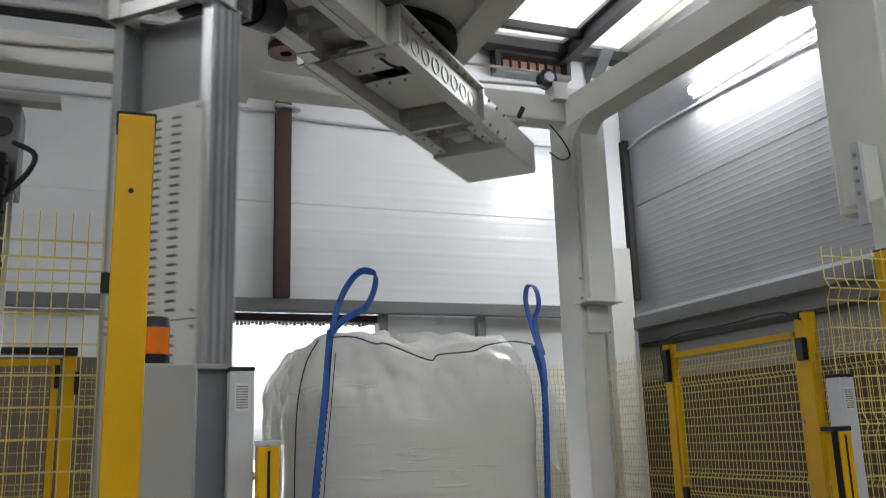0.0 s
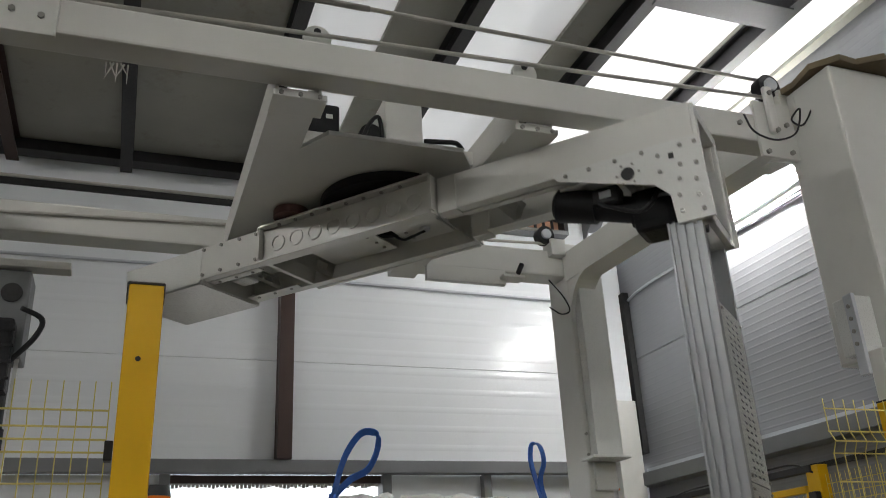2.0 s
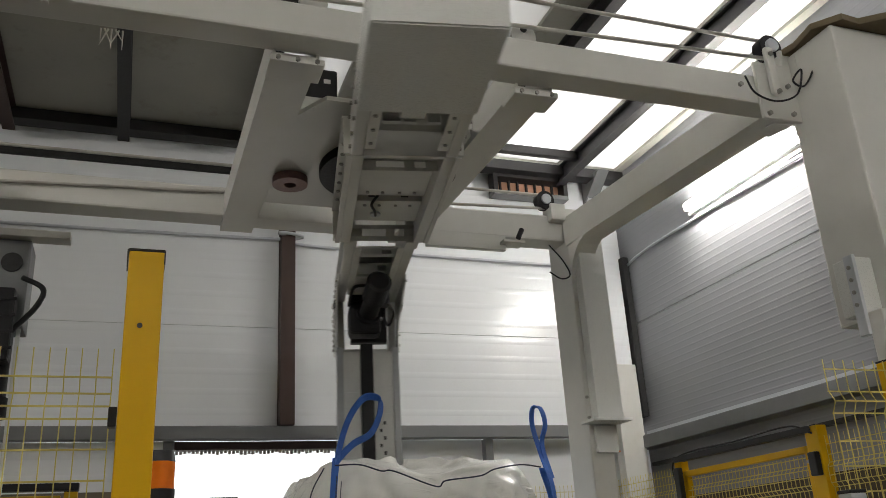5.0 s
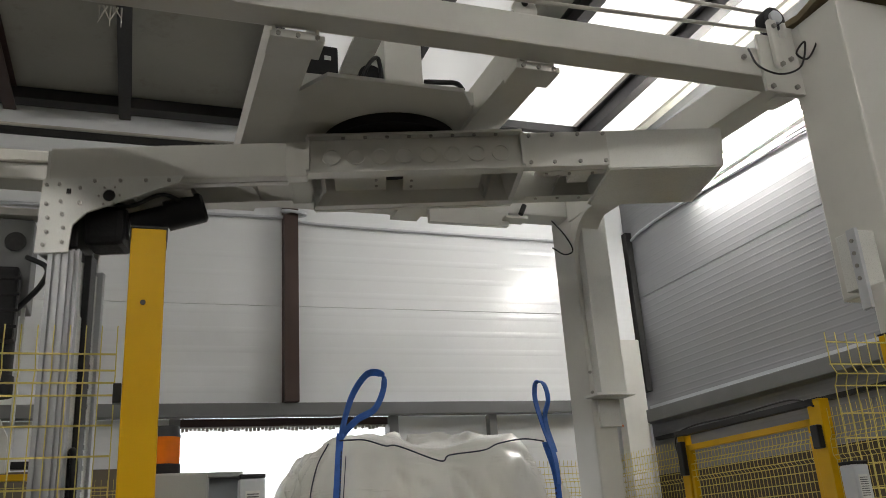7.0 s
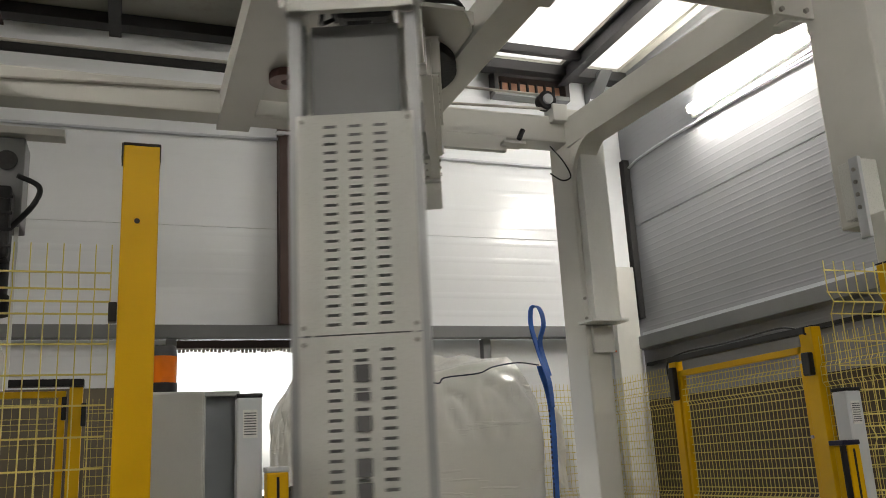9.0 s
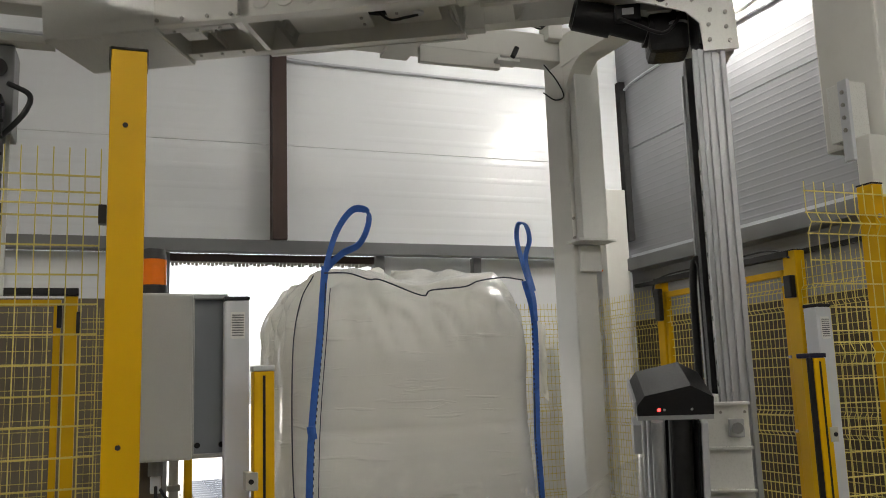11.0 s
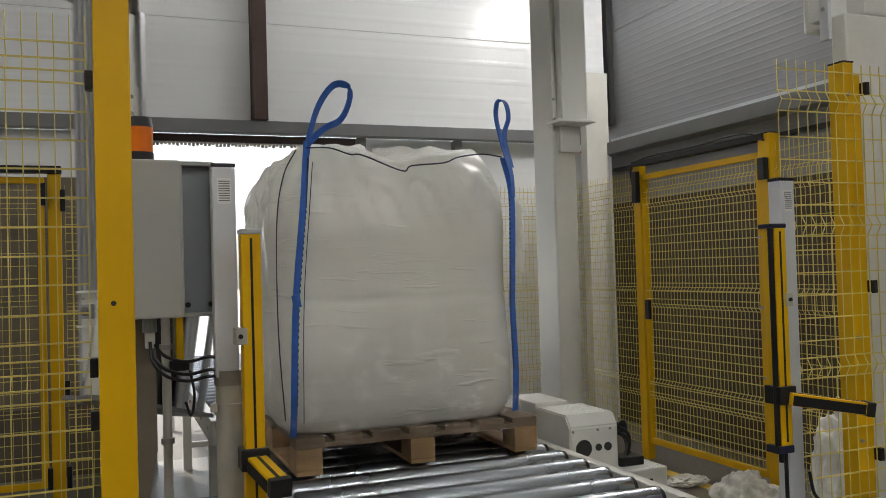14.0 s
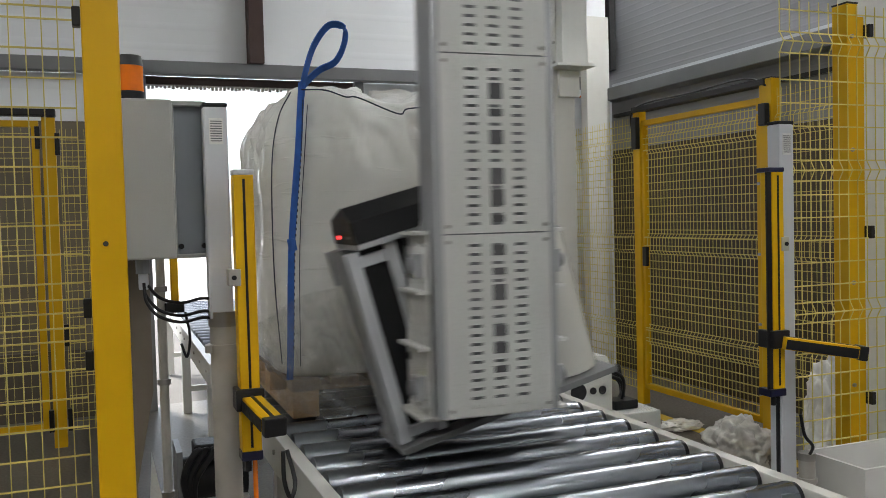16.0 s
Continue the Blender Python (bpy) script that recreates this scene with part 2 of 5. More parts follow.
RUBBER = material("black rubber", (0.02, 0.02, 0.02), 0.6)
PINKRING = material("red ring gear", (0.18, 0.10, 0.09), 0.5, 0.2, 0.2, 10)

# ---- mesh tools ----


def bm_box(bm, x0, x1, y0, y1, z0, z1, m=None, bevel=0.0):
    c = Matrix.LocRotScale(((x0 + x1) / 2, (y0 + y1) / 2, (z0 + z1) / 2), None, (abs(x1 - x0), abs(y1 - y0), abs(z1 - z0)))
    r = bmesh.ops.create_cube(bm, size=1, matrix=(m @ c) if m else c)
    if bevel:
        es = list({e for v in r["verts"] for e in v.link_edges})
        bmesh.ops.bevel(bm, geom=es, offset=bevel, segments=2, affect="EDGES", profile=0.6)
    return bm


def box(x0, x1, y0, y1, z0, z1, bevel=0.0, m=None):
    return bm_box(bmesh.new(), x0, x1, y0, y1, z0, z1, m, bevel)


def bm_cyl(bm, p, q, r, n=20, r2=None, caps=True):
    p, q = Vector(p), Vector(q)
    d = q - p
    m = Matrix.Translation((p + q) / 2) @ d.to_track_quat("Z", "Y").to_matrix().to_4x4()
    bmesh.ops.create_cone(bm, cap_ends=caps, segments=n, radius1=r, radius2=r if r2 is None else r2, depth=d.length, matrix=m)
    return bm


def cyl(p, q, r, n=20, r2=None):
    return bm_cyl(bmesh.new(), p, q, r, n, r2)


def prism(pts, d0, d1, axis="y"):
    """A plate: the outline pts (two coordinates each) drawn out from d0 to d1 along axis."""
    bm = bmesh.new()
    put = {"x": lambda a, b, d: (d, a, b), "y": lambda a, b, d: (a, d, b), "z": lambda a, b, d: (a, b, d)}[axis]
    f = [bm.verts.new(put(a, b, d0)) for a, b in pts]
    g = [bm.verts.new(put(a, b, d1)) for a, b in pts]
    k = len(pts)
    bm.faces.new(f)
    bm.faces.new(g[::-1])
    for i in range(k):
        bm.faces.new((f[i], g[i], g[(i + 1) % k], f[(i + 1) % k]))
    bmesh.ops.recalc_face_normals(bm, faces=bm.faces)
    return bm


def wires(segs, r):
    """Thin square bars along the given segments."""
    vs, fs = [], []
    for p, q in segs:
        p, q = Vector(p), Vector(q)
        d = (q - p).normalized()
        a = d.orthogonal().normalized() * r
        b = d.cross(a)
        k = len(vs)
        vs += [tuple(e + s) for e in (p, q) for s in (a, b, -a, -b)]
        fs += [(k + i, k + (i + 1) % 4, k + 4 + (i + 1) % 4, k + 4 + i) for i in range(4)]
        fs += [(k + 3, k + 2, k + 1, k), (k + 4, k + 5, k + 6, k + 7)]
    me = bpy.data.meshes.new("wires")
    me.from_pydata(vs, [], fs)
    return me


def hose(pts, r, n=8, steps=8):
    """A round cable through pts, smoothed."""
    P = [Vector(p) for p in pts]
    P = [2 * P[0] - P[1]] + P + [2 * P[-1] - P[-2]]
    line = []
    for i in range(1, len(P) - 2):
        for s in range(steps):
            t = s / steps
            a, b, c, d = P[i - 1], P[i], P[i + 1], P[i + 2]
            line.append(0.5 * (2 * b + (c - a) * t + (2 * a - 5 * b + 4 * c - d) * t * t + (3 * b - a - 3 * c + d) * t ** 3))
    line.append(P[-2])
    bm = bmesh.new()
    rings = []
    for i, p in enumerate(line):
        d = (line[min(i + 1, len(line) - 1)] - line[max(i - 1, 0)]).normalized()
        a = d.cross(Vector((0.31, 0.17, 0.93))).normalized()
        b = d.cross(a)
        rings.append([bm.verts.new(p + r * (math.cos(6.2832 * k / n) * a + math.sin(6.2832 * k / n) * b)) for k in range(n)])
    for u, v in zip(rings, rings[1:]):
        for k in range(n):
            bm.faces.new((u[k], u[(k + 1) % n], v[(k + 1) % n], v[k]))
    bm.faces.new(rings[0][::-1])
    bm.faces.new(rings[-1])
    for f in bm.faces:
        f.smooth = True
    return bm


def mesh_of(name, bm, mat, smooth=None):
    if isinstance(bm, bpy.types.Mesh):
        me = bm
    else:
        me = bpy.data.meshes.new(name)
        bm.to_mesh(me)
        bm.free()
    me.materials.clear()
    me.materials.append(mat)
    if smooth is not None:
        me.polygons.foreach_set("use_smooth", [True] * len(me.polygons))
        me.set_sharp_from_angle(angle=radians(smooth))
    return me


def part(name, bm, mat, parent, label="", smooth=None):
    ob = new(name, mesh_of(name, bm, mat, smooth))
    ob.parent = parent
    if label:
        ob["label"] = label
    return ob


def thing(name, bm, mat, label, category, group="", smooth=None, kind=""):
    ob = new(name, mesh_of(name, bm, mat, smooth))
    return tagged(ob, label, category, group, kind)


def base(name, label, category, m=None, group=""):
    e = new(name)
    e.empty_display_size = 0.1
    if m is not None:
        e.matrix_world = m
    return tagged(e, label, category, group)


def structure(name, bm, mat, label="", category=""):
    return thing(name, bm, mat, label, category, kind="structure")


def ring(cx, cy, cz, ro, ri, h, n=40, axis="z"):
    bm = bmesh.new()
    lay = []
    for z in (cz - h / 2, cz + h / 2):
        for r in (ro, ri):
            lay.append([bm.verts.new((cx + r * math.cos(6.28319 * k / n), cy + r * math.sin(6.28319 * k / n), z)) for k in range(n)])
    a, b, c, d = lay
    for k in range(n):
        j = (k + 1) % n
        for u, v in ((a, c), (c, d), (d, b), (b, a)):
            bm.faces.new((u[k], u[j], v[j], v[k]))
    bmesh.ops.recalc_face_normals(bm, faces=bm.faces)
    return bm


BOLT_MESH = mesh_of("bolt", cyl((0, 0, -0.004), (0, 0, 0.010), 0.012, 6), BOLT)


def bolt(parent, x, y, z, axis="y", sign=-1, s=1.0):
    ob = new("bolt", BOLT_MESH)
    ob.parent = parent
    rot = {"y": (90 * -sign, 0), "x": (0, 90 * sign), "z": (0 if sign > 0 else 180, 0)}[axis]
    ob.matrix_basis = pose(x, y, z, rot[0], rot[1], 0) @ Matrix.Scale(s, 4)
    return ob

# ---- building ----
CX, CY = 1.10, 3.72          # turning centre of the wrapper
XR, YB, ZC = 4.35, 6.85, 5.05   # right wall, back wall, roof
XL, YN = -7.0, -9.0

structure("ground", box(-60, 60, -60, 90, -0.30, -0.02), GROUNDM, "pale concrete yard outside", "ground")
structure("pavement", box(-8, 12, YB + 0.2, 13.5, -0.10, -0.012), APRON, "concrete apron before the door, coloured dark for weaker light", "pavement")
structure("floor", box(XL, XR + 0.2, YN, YB + 0.2, -0.12, 0.0), FLOORM, "smooth grey concrete hall floor", "floor")

wall = base("wall_back", "white sandwich panel wall with a loading door opening", "wall")
wall["kind"] = "structure"
for x0, x1, z0, z1 in [(XL, 1.075, 2.63, 3.423), (1.195, XR + 0.15, 2.63, 3.423), (XL, 1.075, 3.426, ZC), (1.195, XR + 0.15, 3.426, ZC)]:
    part("panel", box(x0, x1, YB, YB + 0.15, z0, z1, 0.003), WALLW, wall)
part("panel", box(XL, 0.30, YB + 0.02, YB + 0.15, 2.18, 2.53), WALLW, wall)
part("panel", box(XL, 0.30, YB + 0.022, YB + 0.15, 0.505, 2.178), WALLT, wall, "beige lower wall panel, darkened for shade")
part("plinth_wall", box(XL, 0.30, YB + 0.015, YB + 0.15, 0, 0.50), WALLB, wall, "brown plastered wall plinth")
for x0, x1 in [(2.005, 2.795), (2.865, XR + 0.15)]:
    part("panel", box(x0, x1, YB + 0.05, YB + 0.13, 0, 2.535), WALLW, wall)
part("core", box(1.075, 1.195, YB + 0.02, YB + 0.15, 2.63, ZC), BLACKGAP, wall)
for x0, x1 in [(0.24, 0.318), (1.93, 2.005), (2.795, 2.865)]:
    part("door_post", box(x0, x1, YB - 0.03, YB + 0.12, 0, 2.53, 0.004), MIDSTEEL, wall)
part("lintel", box(0.318, 1.93, YB + 0.03, YB + 0.14, 2.47, 2.53), BROWN, wall)
part("beam", box(XL, XR - 0.1, YB - 0.09, YB + 0.02, 2.53, 2.63, 0.006), MIDSTEEL, wall, "dark grey steel girt")
part("steel_post", box(1.078, 1.192, YB - 0.12, YB + 0.01, 2.632, ZC, 0.004), BROWN, wall, "brown primed steel post")
part("gap_strip", box(XL, 1.05, YB - 0.04, YB - 0.002, 4.75, 4.82), BLACKGAP, wall)
# ragged brush seal over the loading door
bm = bmesh.new()
for i in range(54):
    x = 0.33 + i * 0.0295
    bm_box(bm, x, x + 0.024, YB + 0.05, YB + 0.07, 2.452 - random.random() * 0.02, 2.48)
part("brush_seal", bm, PIPE, wall)

wall = base("wall_right", "grey ribbed sandwich panel wall", "wall")
wall["kind"] = "structure"
for z0, z1 in [(2.50, 3.55), (3.556, 4.6), (4.606, ZC + 0.05)]:
    part("panel", box(XR, XR + 0.15, YN, YB, z0, z1, 0.003), WALLG, wall)
part("panel", box(XR + 0.03, XR + 0.15, YN, YB, 1.983, 2.50), WALLG, wall)
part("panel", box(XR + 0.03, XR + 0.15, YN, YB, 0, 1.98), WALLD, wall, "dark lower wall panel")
part("rail", box(XR - 0.14, XR + 0.02, YN, YB - 0.1, 2.41, 2.52, 0.005), MIDSTEEL, wall, "horizontal grey steel wall rail")
part("flashing", box(XR - 0.03, XR + 0.02, YN, YB - 0.1, 2.522, 2.57), ALUPAINT, wall)
part("lower_rail", box(XR - 0.02, XR + 0.028, YN, YB - 0.1, 2.27, 2.30), DARKSTEEL, wall)
structure("corner_post", box(4.0, 4.232, YB - 0.20, YB - 0.092, 0, 3.15, 0.006), WHITE, "white corner post of the building", "post")
# near-black strip stands in for the shadow gap between the corner panels
structure("corner_shadow_strip", box(4.285, 4.345, YB - 0.14, YB - 0.02, 2.70, 4.2), BLACKGAP, "dark strip for the shaded gap in the wall corner", "trim")
structure("corner_flashing", box(4.03, 4.27, YB - 0.09, YB - 0.005, 3.15, ZC), WALLW, "white corner flashing", "trim")
structure("wall_left", box(XL - 0.2, XL, YN, YB, 0, ZC), WALLP, "plain grey hall wall", "wall")
structure("wall_near", box(XL, XR, YN - 0.2, YN, 0, ZC), WALLP, "plain grey hall wall", "wall")

# roof: dull sheets, translucent strips and steel purlins
SKYLIGHTS = [(0.86, 1.37), (1.88, 2.52), (2.86, 3.66), (3.80, 4.27)]
bm = bmesh.new()
edge = [XL] + [v for s in SKYLIGHTS for v in s] + [XR + 0.15]
for x0, x1 in zip(edge[::2], edge[1::2]):
    bm_box(bm, x0, x1, YN, YB + 0.15, ZC, ZC + 0.10)
for x0, x1 in SKYLIGHTS:
    bm_box(bm, x0, x1, 6.62, YB + 0.15, ZC, ZC + 0.10)
    bm_box(bm, x0, x1, YN, 0.8, ZC, ZC + 0.10)
structure("ceiling", bm, CEIL, "dull off-white roof sheets with stains", "ceiling")
for i, (x0, x1) in enumerate(SKYLIGHTS):
    structure("skylight_%d" % (i + 1), box(x0 - 0.01, x1 + 0.01, 0.8, 6.62, ZC + 0.03, ZC + 0.05), SKYL if x0 > 2.5 else SKYLD, "bright translucent roof sheet", "skylight")
for x, mat in [(-3.4, DARKSTEEL), (-2.3, DARKSTEEL), (-1.03, BROWN), (-0.2, DARKSTEEL), (0.78, DARKSTEEL), (1.81, DARKSTEEL), (2.79, DARKSTEEL), (3.71, DARKSTEEL)]:
    bm = box(x - 0.045, x + 0.045, YN, 6.70, ZC - 0.015, ZC - 0.003)
    bm_box(bm, x - 0.006, x + 0.006, YN, 6.70, ZC - 0.15, ZC - 0.015)
    bm_box(bm, x - 0.045, x + 0.045, YN, 6.70, ZC - 0.162, ZC - 0.15)
    structure("purlin", bm, mat, "dark steel roof purlin", "beam")
structure("eave_beam", box(XL, XR, 6.60, 6.74, ZC - 0.10, ZC - 0.004, 0.004), DARKSTEEL, "dark steel eave beam", "beam")
structure("trimmer", box(2.80, 3.70, 3.44, 3.66, ZC - 0.17, ZC - 0.005, 0.004), DARKSTEEL, "dark steel roof trimmer", "beam")
structure("trimmer", box(2.80, 3.70, 6.30, 6.36, ZC - 0.08, ZC - 0.005, 0.004), DARKSTEEL, "dark steel roof trimmer", "beam")
structure("haunch", prism([(YB, 4.75), (YB, 5.0), (YB - 0.35, 5.0)], 4.02, 4.14, "x"), MIDSTEEL, "grey steel haunch bracket", "beam")

# small clerestory in the back wall
cl = base("window_1", "small clerestory opening showing terracotta cladding", "window")
cl["kind"] = "structure"
part("frame", box(3.02, 3.78, 6.70, 6.83, 4.92, 4.98), DARKSTEEL, cl)
part("frame", box(3.02, 3.78, 6.70, 6.83, 4.74, 4.78), MIDSTEEL, cl)
part("frame", box(3.02, 3.06, 6.70, 6.83, 4.78, 4.92), DARKSTEEL, cl)
part("frame", box(3.74, 3.78, 6.70, 6.83, 4.78, 4.92), DARKSTEEL, cl)
part("pane", box(3.06, 3.74, 6.82, 6.84, 4.78, 4.92), BRICKT, cl, "terracotta strips behind the opening")
for i in range(7):
    part("bar", box(3.12 + i * 0.09, 3.135 + i * 0.09, 6.79, 6.82, 4.78, 4.92), BLACKGAP, cl)


def tube_lamp(m, group=""):
    e = base("tube_lamp", "white batten lamp with a glowing tube", "lamp", m, group)
    part("housing", box(-0.72, 0.72, -0.05, 0.05, 0.02, 0.06, 0.006), WHITE2, e)
    part("tube", cyl((-0.66, 0, -0.022), (0.66, 0, -0.022), 0.036, 16), TUBE, e, "glowing fluorescent tube", smooth=40)
    for x in (-0.69, 0.67):
        part("socket", box(x, x + 0.02, -0.03, 0.03, -0.04, 0.02), WHITE2, e)
    return e


tube_lamp(Matrix(((0, 0, 1, XR - 0.075), (1, 0, 0, 4.93), (0, 1, 0, 4.24), (0, 0, 0, 1))))
part("reflector", box(-0.70, 0.70, -0.09, 0.09, 0.06, 0.066), WHITE2, bpy.data.objects["tube_lamp"])
for hx, hy in HALL_TUBES:
    lamp = tube_lamp(pose(hx, hy, 4.70, 0, 0, 90), "hall tubes")
    for dx in (-0.5, 0.5):
        part("hanger", cyl((dx, 0, 0.06), (dx, 0, 0.352), 0.006, 8), PIPE, lamp)

# conduits on the walls
thing("cable_conduit", hose([(-2.5, YB - 0.03, 4.16), (0.9, YB - 0.03, 4.18), (1.05, YB - 0.14, 4.20), (1.25, YB - 0.14, 4.18), (1.37, YB - 0.03, 4.14), (4.1, YB - 0.03, 4.11)], 0.014), ALUPAINT, "thin grey conduit clipped along the white wall", "conduit")
thing("cable_conduit", hose([(XR - 0.02, YB - 0.15, 4.12), (XR - 0.02, 6.5, 4.15), (XR - 0.02, 5.9, 4.157), (XR - 0.02, 4.0, 4.10)], 0.012), ALUPAINT, "thin grey conduit clipped along the grey wall", "conduit")

# ---- wrapper portal frame ----
portal = base("wrapping_machine", "white steel portal frame of a pallet wrapper", "machine frame")
NY, FY, NZ, FZ = 2.80, 4.60, 3.36, 3.40
# near beam, far beam
part("near_beam", box(-0.55, 2.72, NY - 0.08, NY + 0.045, NZ, NZ + 0.14, 0.010), WHITE, portal, "white box beam")
part("far_beam", box(-1.02, 2.50, FY - 0.06, FY + 0.10, FZ, FZ + 0.17, 0.012), WHITE, portal, "white box beam")
# right columns
part("column_front", box(2.604, 3.26, 2.44, 2.508, 0.02, 2.346, 0.006), WHITE, portal)
part("column", box(2.97, 3.26, 2.51, 2.84, 0.02, 2.346, 0.012), WHITE, portal)
part("column_head", box(3.038, 3.26, 2.50, 2.84, 2.35, 3.60, 0.012), WHITE, portal)
part("column_cover", box(2.705, 3.035, 2.44, 2.75, 2.35, 3.615, 0.012), WHITE, portal)
part("base_plate", box(2.54, 3.34, 2.42, 2.92, 0, 0.02), WHITE, portal)
bm = box(2.49, 2.64, 4.52, 4.78, 0, 3.62, 0.012)
part("column", bm, WHITE, portal)
part("column_cover", box(2.515, 2.685, 4.44, 4.517, 2.28, 3.38, 0.006), WHITE2, portal)
part("cover_foot", box(2.44, 2.69, 4.36, 4.515, 2.26, 2.276, 0.003), WHITE2, portal)
part("tab", box(2.52, 2.655, 4.49, 4.517, 2.10, 2.255, 0.003), WHITE2, portal)
part("base_plate", box(2.28, 2.73, 4.44, 4.86, 0, 0.02), WHITE, portal)
# left columns
part("column", box(-0.80, -0.56, 2.66, 2.98, 0, 3.60, 0.012), WHITE, portal)
part("column", box(-1.04, -0.80, 4.52, 4.78, 0, 3.70, 0.012), WHITE, portal)
# side beams
for x0, x1, xf in ((2.67, 2.83, 2.47), (-0.78, -0.60, -1.02)):
    bm = bmesh.new()
    w = x1 - x0
    vs = [bm.verts.new(p) for p in ((x0, 2.753, 3.40), (x1, 2.753, 3.40), (x1, 2.753, 3.58), (x0, 2.753, 3.58), (xf, 4.52, 3.36), (xf + w, 4.52, 3.36), (xf + w, 4.52, 3.54), (xf, 4.52, 3.54))]
    for f in ((0, 1, 2, 3), (7, 6, 5, 4), (0, 4, 5, 1), (1, 5, 6, 2), (2, 6, 7, 3), (3, 7, 4, 0)):
        bm.faces.new([vs[i] for i in f])
    bmesh.ops.recalc_face_normals(bm, faces=bm.faces)
    part("side_beam", bm, WHITE, portal)
# curved haunch at the far column
arc = [(4.52 - 0.24 * (1 - math.cos(math.pi / 2 * i / 10)), 3.36 - 0.26 * (1 - math.sin(math.pi / 2 * i / 10))) for i in range(11)]
part("haunch_plate", prism([(4.52, 3.37)] + [(y, z) for y, z in arc], 2.49, 2.63, "x"), WHITE, portal)
part("haunch_plate", prism([(2.753, 3.27), (2.80, 3.33), (2.90, 3.385), (3.05, 3.405), (2.753, 3.41)], 2.735, 2.84, "x"), WHITE, portal)
# joints and bolts at the beam ends
part("joint_plate", box(2.50, 2.71, NY - 0.10, NY - 0.083, NZ - 0.08, NZ + 0.20, 0.003), WHITE, portal)
part("joint_rib", box(2.555, 2.60, NY - 0.13, NY - 0.102, NZ + 0.03, NZ + 0.27, 0.012), WHITE, portal)
part("joint_block", box(2.70, 2.76, NY - 0.14, NY + 0.0, NZ + 0.10, NZ + 0.25, 0.01), WHITE, portal)
for x, z in [(2.42, 3.44), (2.58, 3.40), (2.575, 3.59), (2.53, 3.30), (2.66, 3.45), (2.66, 3.31)]:
    bolt(portal, x, NY - 0.13 if 2.55 < x < 2.61 else (NY - 0.103 if x > 2.5 else NY - 0.083), z, s=1.0)
part("joint_plate", box(-0.56, -0.34, NY - 0.10, NY - 0.083, NZ - 0.03, NZ + 0.25, 0.003), WHITE, portal)
for x, z in [(-0.39, 3.40), (-0.40, 3.49), (-0.48, 3.41), (-0.48, 3.48)]:
    bolt(portal, x, NY - 0.10, z)
# earth leads
part("earth_lead", hose([(2.42, NY - 0.12, 3.46), (2.43, NY - 0.15, 3.36), (2.52, NY - 0.17, 3.32), (2.62, NY - 0.19, 3.36), (2.66, NY - 0.20, 3.48), (2.62, NY - 0.18, 3.43), (2.66, NY - 0.2, 3.40), (2.73, NY - 0.22, 3.52), (2.76, NY - 0.24, 3.66)], 0.0045), BLACK, portal)
part("earth_lead", hose([(2.36, FY - 0.08, 3.36), (2.42, FY - 0.12, 3.25), (2.46, FY - 0.12, 3.16), (2.40, FY - 0.12, 3.13), (2.34, FY - 0.09, 3.18)], 0.0045), BLACK, portal)
# lifting lugs on the near beam
for x in (0.55, 1.42):
    bm = cyl((x, NY - 0.02, NZ + 0.20), (x, NY + 0.0, NZ + 0.20), 0.055, 24)
    part("lifting_lug", bm, WHITE, portal)
    part("lug_hole", cyl((x, NY - 0.024, NZ + 0.228), (x, NY - 0.018, NZ + 0.228), 0.014, 16), BLACKGAP, portal)
# belt pulleys and the two rods
for y, z, x in ((NY + 0.02, 3.675, 2.64), (FY + 0.0, 3.66, 2.36)):
    part("pulley", cyl((x, y - 0.10, z), (x, y - 0.04, z), 0.058, 28), BLACK, portal, "black grooved pulley", smooth=40)
    part("pulley_hub", cyl((x, y - 0.115, z), (x, y - 0.10, z), 0.032, 20), ALUPAINT, portal)
    part("pulley_fork", box(x + 0.02, x + 0.12, y - 0.12, y + 0.0, z - 0.14, z - 0.03, 0.006), WHITE, portal)
    part("tie_rod", cyl((-0.75, y - 0.07, z + 0.04), (x, y - 0.07, z + 0.04), 0.009, 10), PIPE, portal)
    part("tie_rod", cyl((-0.75, y - 0.07, z - 0.17), (x, y - 0.07, z - 0.05), 0.009, 10), PIPE, portal)
part("spring", cyl((0.2, NY - 0.05, 3.715), (0.75, NY - 0.05, 3.715), 0.013, 10), BOLT, portal)
# bridge girders under the beams
def girder(x0, x1):
    bm = bmesh.new()
    sec = [(x0, 0.0), (x1, 0.0), (x1, 0.15), (x1 - 0.012, 0.15), (x1 - 0.012, 0.012), (x0 + 0.012, 0.012), (x0 + 0.012, 0.15), (x0, 0.15)]
    ends = [[bm.verts.new((x, y, zb - 0.02 + z)) for x, z in sec] for y, zb in ((NY + 0.03, NZ - 0.005), (FY + 0.12, FZ))]
    for k in range(8):
        bm.faces.new((ends[0][k], ends[0][(k + 1) % 8], ends[1][(k + 1) % 8], ends[1][k]))
    bm.faces.new(ends[0][::-1])
    bm.faces.new(ends[1])
    bmesh.ops.recalc_face_normals(bm, faces=bm.faces)
    g = part("girder", bm, WHITE, portal)
    part("clamp_plate", box(x0 - 0.01, x1 + 0.02, NY + 0.02, NY + 0.15, NZ - 0.052, NZ - 0.027, 0.004), WHITE, portal)
    for i in range(3):
        bolt(portal, x0 + 0.02 + i * (x1 - x0 - 0.03) / 2, NY + 0.02, NZ - 0.040, s=0.8)
        bolt(portal, x0 + 0.02 + i * (x1 - x0 - 0.03) / 2, FY - 0.10, FZ - 0.01, "z", -1, 0.9)
girder(0.405, 0.580)
